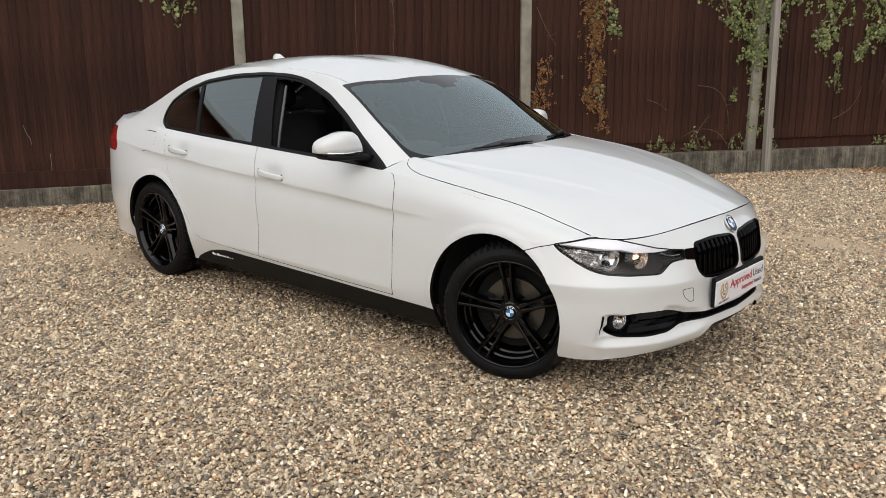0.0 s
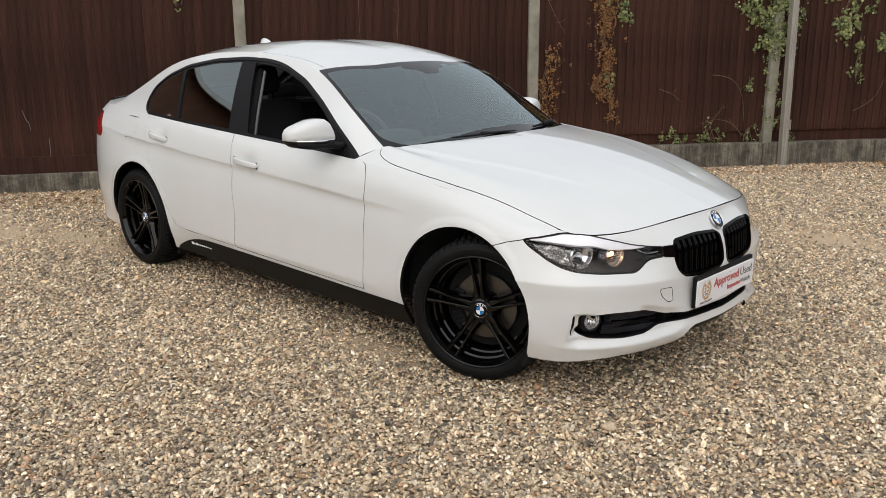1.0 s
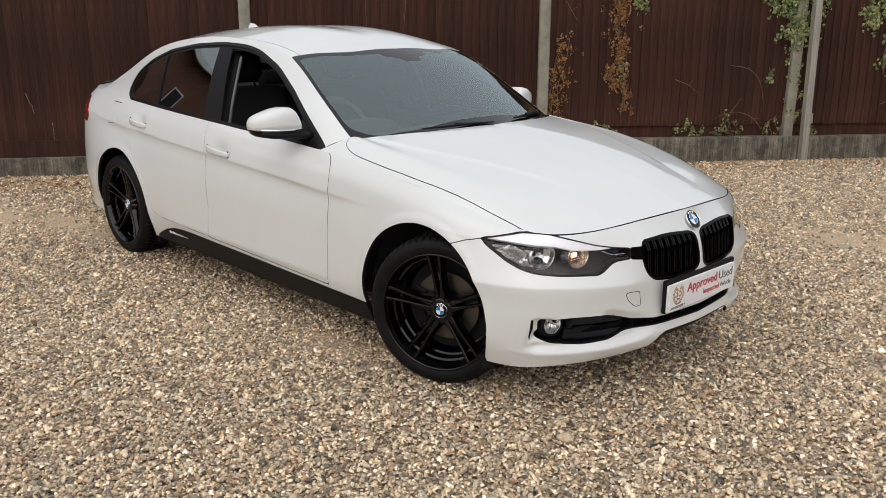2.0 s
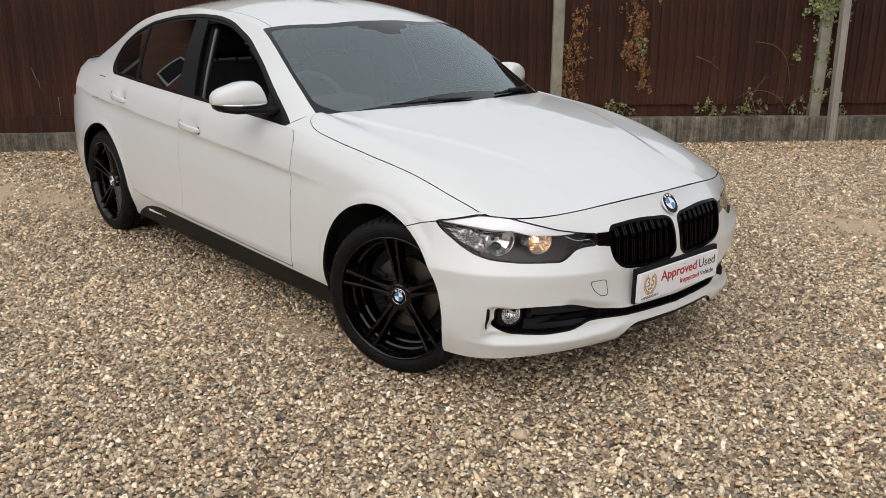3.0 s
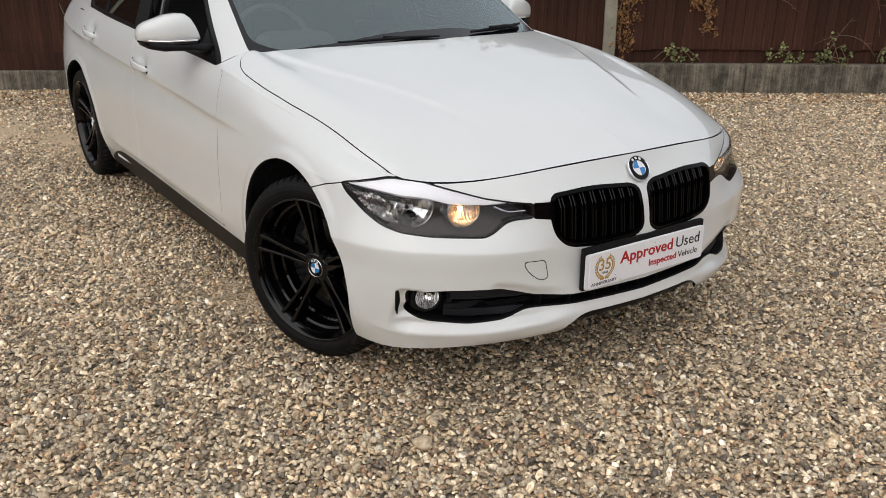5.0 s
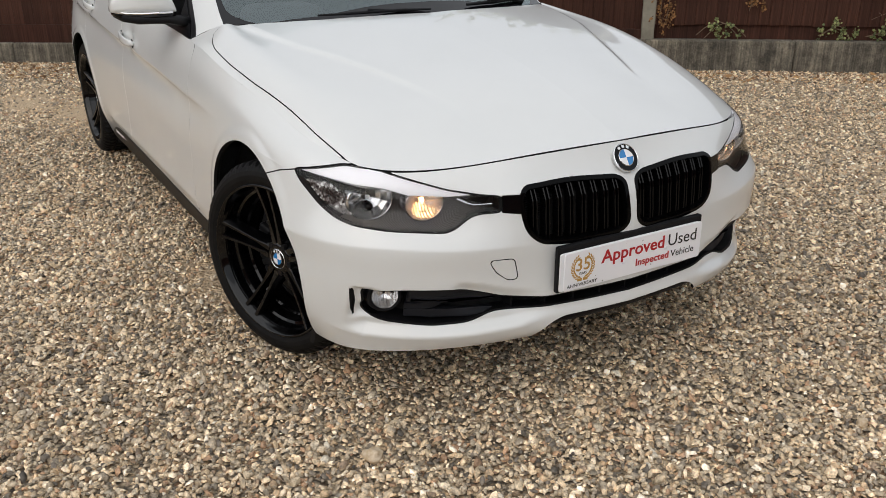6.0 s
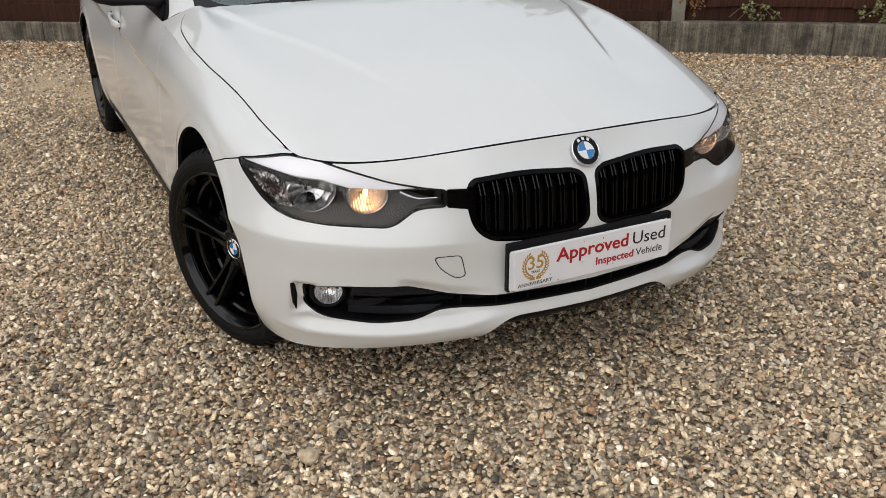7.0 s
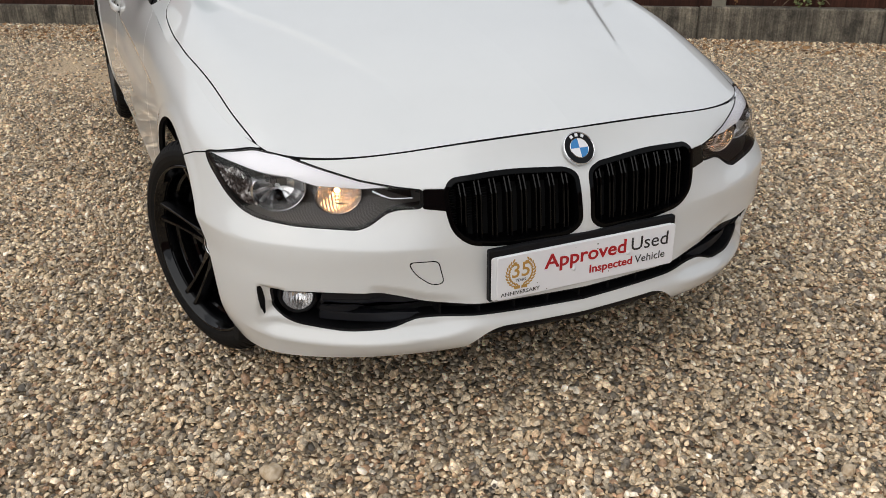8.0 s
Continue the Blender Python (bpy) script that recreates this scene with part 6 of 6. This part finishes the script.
for side in (1, -1):
    s = -side
    door_mirror = new("door_mirror")
    door_mirror.parent = car
    tagged(door_mirror, "white door mirror on a black foot")
    door_mirror.location = (0, 0, 0) if side == 1 else (-0.05, -0.03, 0.0)
    shell_between([(-0.945, s * 0.793, 0.985, 0.040, 0.008), (-0.947, s * 0.799, 0.990, 0.054, 0.022), (-0.950, s * 0.810, 0.998, 0.061, 0.044), (-0.952, s * 0.824, 1.006, 0.064, 0.062), (-0.955, s * 0.842, 1.012, 0.066, 0.069), (-0.960, s * 0.870, 1.014, 0.066, 0.068),
                   (-0.968, s * 0.910, 1.012, 0.064, 0.064), (-0.980, s * 0.945, 1.008, 0.058, 0.055), (-0.990, s * 0.975, 1.004, 0.051, 0.048), (-0.998, s * 0.994, 1.000, 0.044, 0.040), (-1.003, s * 1.006, 0.997, 0.032, 0.027), (-1.006, s * 1.010, 0.996, 0.020, 0.014)], paint, "cap", door_mirror, "white mirror cap", low=0.984)
    shell_between([(-0.945, s * 0.795, 0.972, 0.040, 0.020), (-0.945, s * 0.815, 0.968, 0.060, 0.024), (-0.955, s * 0.860, 0.966, 0.064, 0.026), (-0.966, s * 0.910, 0.966, 0.062, 0.025), (-0.984, s * 0.955, 0.969, 0.054, 0.021), (-0.998, s * 0.986, 0.975, 0.040, 0.015), (-1.006, s * 1.003, 0.980, 0.018, 0.008)], gloss_black, "lower_shell", door_mirror, "gloss black lower half", high=0.9835)
    shell_between([(-0.900, s * 0.755, 0.945, 0.036, 0.020), (-0.912, s * 0.790, 0.950, 0.050, 0.018), (-0.942, s * 0.825, 0.956, 0.062, 0.016), (-0.958, s * 0.870, 0.958, 0.066, 0.017), (-0.972, s * 0.930, 0.960, 0.064, 0.019), (-0.992, s * 0.975, 0.965, 0.048, 0.015), (-1.006, s * 0.998, 0.972, 0.02, 0.008)], satin_black, "foot", door_mirror, "black mirror foot")
    b = bmesh.new()
    tube(b, [(-0.884, s * 0.812, 0.984), (-0.889, s * 0.86, 0.983), (-0.903, s * 0.915, 0.982), (-0.928, s * 0.962, 0.983), (-0.966, s * 0.996, 0.985)], 0.0042, 8)
    part("trim_strip", b, chrome, door_mirror, "thin bright strip")
    b = bmesh.new()
    box(b, (-1.024, min(s * 0.83, s * 0.94), 0.990), (-1.012, max(s * 0.83, s * 0.94), 1.045), 0.004)
    part("mirror_glass", b, mirror, door_mirror)
    for (x0, z0, x1, z1, w0) in ((-1.700, 0.814, -1.480, 0.798, 0.852), (-2.628, 0.878, -2.422, 0.860, 0.838)):
        b = bmesh.new()
        rows = []
        for k in range(13):
            t = k / 12
            x, z = x0 + (x1 - x0) * t, z0 + (z1 - z0) * t
            bow = math.sin(math.pi * min(1, max(0, t))) ** 0.5
            half = 0.0145 + 0.005 * (1 - t) * (t > 0) - (0.006 if k in (0, 12) else 0)
            w = w0 + 0.004 + 0.022 * bow
            rows.append([b.verts.new((x, s * (w - dw), z + dz * half)) for dw, dz in ((0.012, -0.8), (0.003, -1), (0, -0.55), (0, 0.55), (0.003, 1), (0.012, 0.8))])
        for p, q in zip(rows, rows[1:]):
            for i in range(5):
                b.faces.new((p[i], p[i + 1], q[i + 1], q[i]))
            b.faces.new((p[5], p[0], q[0], q[5]))
        b.faces.new(rows[0])
        b.faces.new(rows[-1][::-1])
        bmesh.ops.recalc_face_normals(b, faces=b.faces)
        grip = part("door_handle", b, paint, car, "white pull handle over a shallow cup", smooth=True)
        for xe, ze, out in ((x0, z0, -1), (x1, z1, 1)):
            b = bmesh.new()
            tube(b, [(xe + out * 0.006 * math.cos(a) - out * 0.010, s * (w0 - 0.0005), ze + 0.0165 * math.sin(a)) for a in [radians(-95 + 19 * k) for k in range(11)]], 0.0028, 6)
            part("gasket", b, satin_black, grip, "black rubber gasket")

b = bmesh.new()
tube(b, [(-0.512, -0.40, 0.984), (-0.480, -0.30, 0.987), (-0.468, -0.20, 0.989), (-0.458, -0.08, 0.990), (-0.455, 0.03, 0.987)], [0.003, 0.005, 0.006, 0.005, 0.003], 8)
tube(b, [(-0.474, -0.22, 0.996), (-0.462, -0.08, 0.987), (-0.452, 0.02, 0.973)], 0.005, 8)
part("wiper", b, satin_black, car, "black wiper arm and blade")
b = bmesh.new()
tube(b, [(-0.475, 0.20, 0.992), (-0.520, 0.36, 0.992), (-0.585, 0.50, 0.990), (-0.660, 0.61, 0.990)], [0.005, 0.009, 0.009, 0.004], 8)
tube(b, [(-0.50, 0.32, 1.000), (-0.56, 0.45, 0.995), (-0.60, 0.55, 0.975)], 0.008, 8)
part("wiper", b, satin_black, car, "black wiper arm and blade")

b = bmesh.new()
rows = []
for k in range(9):
    t = k / 8
    x = -2.46 - 0.17 * t
    h = 0.052 * math.sin(math.pi * min(1, 0.08 + 0.9 * t) ** 1.6) * (1 if t < 0.85 else 0.8) + 0.004
    wd = 0.004 + 0.030 * math.sin(math.pi * (0.1 + 0.8 * t))
    zc = 1.397 - 0.02 * t
    rows.append([b.verts.new((x, y, z)) for y, z in ((-wd, zc - 0.02), (-wd * 0.7, zc + 0.4 * h), (-wd * 0.25, zc + h), (wd * 0.25, zc + h), (wd * 0.7, zc + 0.4 * h), (wd, zc - 0.02))])
for p, q in zip(rows, rows[1:]):
    for i in range(5):
        b.faces.new((p[i], p[i + 1], q[i + 1], q[i]))
b.faces.new(rows[0])
b.faces.new(rows[-1][::-1])
bmesh.ops.recalc_face_normals(b, faces=b.faces)
part("roof_aerial", b, paint, car, "white fin aerial", smooth=True)

b = bmesh.new()
tail_edge = [q for q in waist_fine[760:] if q[1] < 0.590][::6]
tail_edge = [(x + 0.016, -w, z + 0.004) for x, w, z in tail_edge] + [(x + 0.016, w, z + 0.004) for x, w, z in tail_edge[::-1][1:]]
tube(b, tail_edge, 0.008, 8)
part("boot_spoiler", b, gloss_black, car, "black boot lip spoiler")
for k in range(10):
    wd = (0.018, 0.010, 0.020, 0.012, 0.010, 0.012, 0.009, 0.011, 0.010, 0.012)[k]
    x = -2.215 + 0.0215 * k
    p, n = skirt.find(XZ, x, 0.262 - (0.004 if k > 7 else 0))
    b = bmesh.new()
    box(b, (x, p[1] - 0.0055, 0.256), (x + wd, p[1] + 0.0, 0.256 + (0.014 if k in (0, 2) else 0.0095)), 0.0005)
    part("side_mark", b, white_plastic, car, "white marks on the skirt")

# ---------------------------------------------------------------- inside the car
def pad(parent, name, lo, hi, bevel, m=None, mats=None):
    b = bmesh.new()
    box(b, lo, hi, bevel, m, 4)
    return part(name, b, mats or cloth, parent, smooth=True)


cabin_floor = pad(car, "cabin_floor", (-3.1, -0.72, 0.26), (-0.35, 0.72, 0.32), 0.01, None, void_black)
for yy in (-0.37, 0.37):
    seat = new("seat")
    seat.parent = car
    seat.location = (-1.62, yy, 0.32)
    tagged(seat, "black cloth front seat")
    pad(seat, "cushion", (-0.26, -0.25, 0.06), (0.28, 0.25, 0.24), 0.06)
    pad(seat, "backrest", (-0.07, -0.25, 0.0), (0.07, 0.25, 0.62), 0.065, pose(-0.24, 0, 0.18, 0, -20, 0))
    pad(seat, "headrest", (-0.05, -0.13, 0.0), (0.05, 0.13, 0.17), 0.045, pose(-0.475, 0, 0.80, 0, -14, 0))
    for e in (-0.06, 0.06):
        b = bmesh.new()
        tube(b, [(-0.42, e, 0.70), (-0.47, e, 0.84)], 0.006, 8)
        part("headrest_post", b, chrome, seat)
bench = new("rear_bench")
bench.parent = car
bench.location = (-2.45, 0, 0.32)
tagged(bench, "black cloth rear bench")
pad(bench, "cushion", (-0.25, -0.66, 0.05), (0.25, 0.66, 0.22), 0.06)
pad(bench, "backrest", (-0.07, -0.62, 0.0), (0.07, 0.62, 0.58), 0.06, pose(-0.22, 0, 0.16, 0, -24, 0))
for e in (-0.38, 0.38):
    pad(bench, "headrest", (-0.045, -0.12, 0.0), (0.045, 0.12, 0.12), 0.04, pose(-0.46, e, 0.68, 0, -16, 0))
pad(car, "parcel_shelf", (-3.25, -0.60, 0.98), (-2.78, 0.60, 1.01), 0.01, None, dash_plastic)
dash = new("dashboard")
dash.parent = car
tagged(dash, "dark grey dashboard")
pad(dash, "top", (-0.98, -0.68, 0.70), (-0.58, 0.68, 0.935), 0.06, None, dash_plastic)
pad(dash, "instrument_hood", (-1.06, -0.52, 0.86), (-0.84, -0.22, 0.985), 0.05, None, dash_plastic)
pad(dash, "centre_screen", (-0.93, -0.10, 0.93), (-0.91, 0.14, 1.02), 0.006, None, gloss_black)
pad(dash, "console", (-1.75, -0.12, 0.32), (-0.9, 0.12, 0.62), 0.04, None, dash_plastic)
steer_wheel = new("steering_wheel")
steer_wheel.parent = car
steer_wheel.matrix_local = pose(-1.16, -0.37, 0.90, 0, 64, 0)
tagged(steer_wheel, "black three-spoke steering wheel")
b = bmesh.new()
tube(b, [(0.185 * math.cos(2 * math.pi * k / 40), 0.185 * math.sin(2 * math.pi * k / 40), 0) for k in range(40)], 0.015, 10, True)
part("rim", b, pillar_grey, steer_wheel, smooth=True)
pad(steer_wheel, "boss", (-0.07, -0.08, -0.045), (0.07, 0.08, 0.0), 0.03, None, satin_black)
for a in (90, 270, 0):
    pad(steer_wheel, "spoke", (0.05, -0.018, -0.02), (0.18, 0.018, -0.006), 0.005, pose(0, 0, 0, 0, 0, a), satin_black)
rear_view = new("rear_view_mirror")
rear_view.parent = car
rear_view.matrix_local = pose(-1.215, 0, 1.215, 0, 0, 0)
tagged(rear_view, "black rear-view mirror")
pad(rear_view, "housing", (-0.02, -0.115, -0.035), (0.02, 0.115, 0.035), 0.015, None, satin_black)
pad(rear_view, "stem", (0.0, -0.035, 0.01), (0.10, 0.035, 0.07), 0.015, None, satin_black)
for s in (-1, 1):
    b = bmesh.new()
    tube(b, curve([(-1.66, s * 0.735, 0.90), (-1.675, s * 0.70, 1.02), (-1.70, s * 0.645, 1.16), (-1.735, s * 0.59, 1.27)], 10), 0.008, 6)
    part("pillar_trim", b, pillar_grey, car, "grey inner pillar trim")
    pad(car, "pillar_lining", (-0.05, -0.025, 0.0), (0.05, 0.025, 0.46), 0.02, pose(-1.775, s * 0.72, 0.87, s * 24, -14, 0), cloth)
    pad(car, "door_lining", (-2.6, s * 0.755 - 0.02, 0.40), (-0.95, s * 0.755 + 0.02, 0.885), 0.02, None, cloth)

# ---------------------------------------------------------------- loose stones
def stones(name, label, zone, pitch, size, sides, seed, mat=None, flat=1.0, rough=0.10):
    """Pebbles scattered over a stretch of the plan, as one mesh."""
    r = np.random.RandomState(seed)
    z = np.array(zone, float)
    lo, hi = z.min(0), z.max(0)
    gx, gy = np.meshgrid(np.arange(lo[0], hi[0], pitch), np.arange(lo[1], hi[1], pitch * 0.866))
    gx[1::2] += pitch / 2
    p = np.stack([gx.ravel(), gy.ravel()], 1)
    p += r.uniform(-0.48, 0.48, p.shape) * pitch
    keep = inside(p, z) < 0
    # bare, sandy places where stones lie thinner
    thin = np.zeros(len(p))
    for cx, cy, rx, ry in SANDY:
        thin = np.maximum(thin, np.exp(-((p[:, 0] - cx) / rx) ** 2 - ((p[:, 1] - cy) / ry) ** 2))
    keep &= r.rand(len(p)) > 0.94 * thin
    # the car hides what lies well under it
    keep &= ~((p[:, 0] < 0.05) & (p[:, 0] > -3.5) & (np.abs(p[:, 1]) < 0.50))
    p = p[keep]
    n = len(p)
    ring = np.arange(sides) * 2 * np.pi / sides
    base = [(0, 0, 0.86)]
    base += [(0.80 * np.cos(a), 0.80 * np.sin(a), 0.62) for a in ring + 0.3]
    base += [(np.cos(a), np.sin(a), -0.25) for a in ring]
    base = np.array(base)
    k = len(base)
    v = base[None] * (1 + rough * r.randn(n, k, 1)) + 0.35 * rough * r.randn(n, k, 3)
    s = size * np.exp(0.29 * r.randn(n)) * 0.5
    s = np.clip(s, size * 0.22, size * 1.15)
    v *= (s[:, None] * np.stack([np.ones(n), r.uniform(0.55, 0.95, n), flat * r.uniform(0.42, 0.80, n)], 1))[:, None, :]
    tilt = 0.34 * r.randn(n, 2)
    v[:, :, 2] += v[:, :, 0] * tilt[:, :1] + v[:, :, 1] * tilt[:, 1:]
    a = r.uniform(0, 2 * np.pi, n)
    c, d = np.cos(a)[:, None], np.sin(a)[:, None]
    x, y = v[:, :, 0] * c - v[:, :, 1] * d, v[:, :, 0] * d + v[:, :, 1] * c
    v[:, :, 0], v[:, :, 1] = x + p[:, :1], y + p[:, 1:]
    heap = np.zeros(n)
    for wx, wy in ((0.0, -0.80), (0.0, 0.80), (-2.81, -0.80), (-2.81, 0.80)):
        heap = np.maximum(heap, 0.017 * np.exp(-((p[:, 0] - wx) / 0.19) ** 4 - ((p[:, 1] - wy) / 0.20) ** 4))
    v[:, :, 2] += (heap + r.uniform(-0.012, 0.011, n))[:, None]
    tri = [(0, 1 + i, 1 + (i + 1) % sides) for i in range(sides)]
    for i in range(sides):
        j = (i + 1) % sides
        tri += [(1 + i, 1 + sides + i, 1 + sides + j), (1 + i, 1 + sides + j, 1 + j)]
    f = (np.array(tri)[None] + (np.arange(n) * k)[:, None, None]).reshape(-1)
    me = bpy.data.meshes.new(name)
    me.vertices.add(n * k)
    me.vertices.foreach_set("co", v.reshape(-1).astype(np.float32))
    m = len(f) // 3
    me.loops.add(m * 3)
    me.loops.foreach_set("vertex_index", f.astype(np.int32))
    me.polygons.add(m)
    me.polygons.foreach_set("loop_start", (np.arange(m) * 3).astype(np.int32))
    me.polygons.foreach_set("use_smooth", np.repeat(r.rand(n) > 0.30, len(tri)))
    me.update(calc_edges=True)
    me.materials.append(mat or stone_mat)
    return tagged(new(name, me), label, "leaf litter" if mat else "gravel", kind="stuff")


NEAR = [(-1.75, -2.0), (-1.3, -2.75), (-0.2, -3.0), (0.7, -2.75), (1.2, -2.0), (1.8, -1.4), (1.95, -0.4), (1.95, 0.5), (1.7, 1.3), (1.25, 2.0), (0.3, 2.1), (-0.2, 1.6), (-0.4, 0.3), (-1.7, -0.3)]
MIDDLE = [(-1.75, -2.0), (-1.7, -0.3), (-0.4, 0.3), (-0.2, 1.6), (0.3, 2.1), (1.25, 2.0), (1.3, 2.4), (1.0, 3.3), (0.3, 3.9), (-1.2, 3.6), (-2.6, 2.0), (-3.6, 1.0), (-4.2, -0.2), (-4.2, -1.8), (-3.0, -2.2), (-2.4, -2.7), (-1.3, -2.8), (-1.3, -2.75)]
FAR = [(-4.2, -1.8), (-4.2, -0.2), (-3.6, 1.0), (-2.6, 2.0), (-1.2, 3.6), (0.3, 3.9), (1.0, 3.3), (0.6, 4.6), (-0.1, 6.6), (-0.9, 6.95), (-3.4, 3.5), (-6.5, -0.7), (-7.3, -1.9)]
stones("gravel", "loose buff, grey and rust flint pebbles", NEAR, 0.0123, 0.0158, 5, 1, None, 1.0, 0.15)
stones("gravel", "loose buff, grey and rust flint pebbles", MIDDLE, 0.0162, 0.0180, 4, 2)
stones("gravel", "loose buff, grey and rust flint pebbles", FAR, 0.0185, 0.0222, 3, 3)

litter_mat = leafy("dry leaf litter", (0.10, 0.045, 0.018), (0.52, 0.30, 0.13), 0.8)
strip = [tuple((FENCE @ Vector(q))[:2]) for q in ((-1.5, -0.02, 0), (13, -0.02, 0), (13, -0.35, 0), (9, -0.50, 0), (6, -0.55, 0), (3.2, -0.75, 0), (1.0, -0.95, 0), (-1.5, -0.95, 0))]
stones("leaf_litter", "rust-brown dry leaves and bark bits on gravel", strip, 0.040, 0.034, 4, 8, litter_mat, 0.45, 0.16)

# a few larger stones that stand out
for k, (x, y, r) in enumerate(((0.701, -0.815, 0.030), (-0.84, -1.16, 0.018), (1.25, 0.42, 0.020), (0.35, -1.75, 0.018), (1.10, -0.55, 0.017))):
    b = bmesh.new()
    bmesh.ops.create_icosphere(b, subdivisions=3, radius=1)
    for v in b.verts:
        v.co *= 1 + 0.34 * noise.noise(v.co * 1.5 + Vector((k * 7, 0, 0))) + 0.10 * noise.noise(v.co * 4 + Vector((k * 3, 0, 0)))
    bmesh.ops.scale(b, vec=(r, r * 0.75, r * 0.62), verts=b.verts)
    p = tagged(obj("pebble", b, pebble_mat, smooth=True), "large pale buff pebble lying on the gravel", "pebble", "large pebbles")
    p.matrix_world = pose(x, y, r * 0.60, 6, -8, 50 * k + 20)
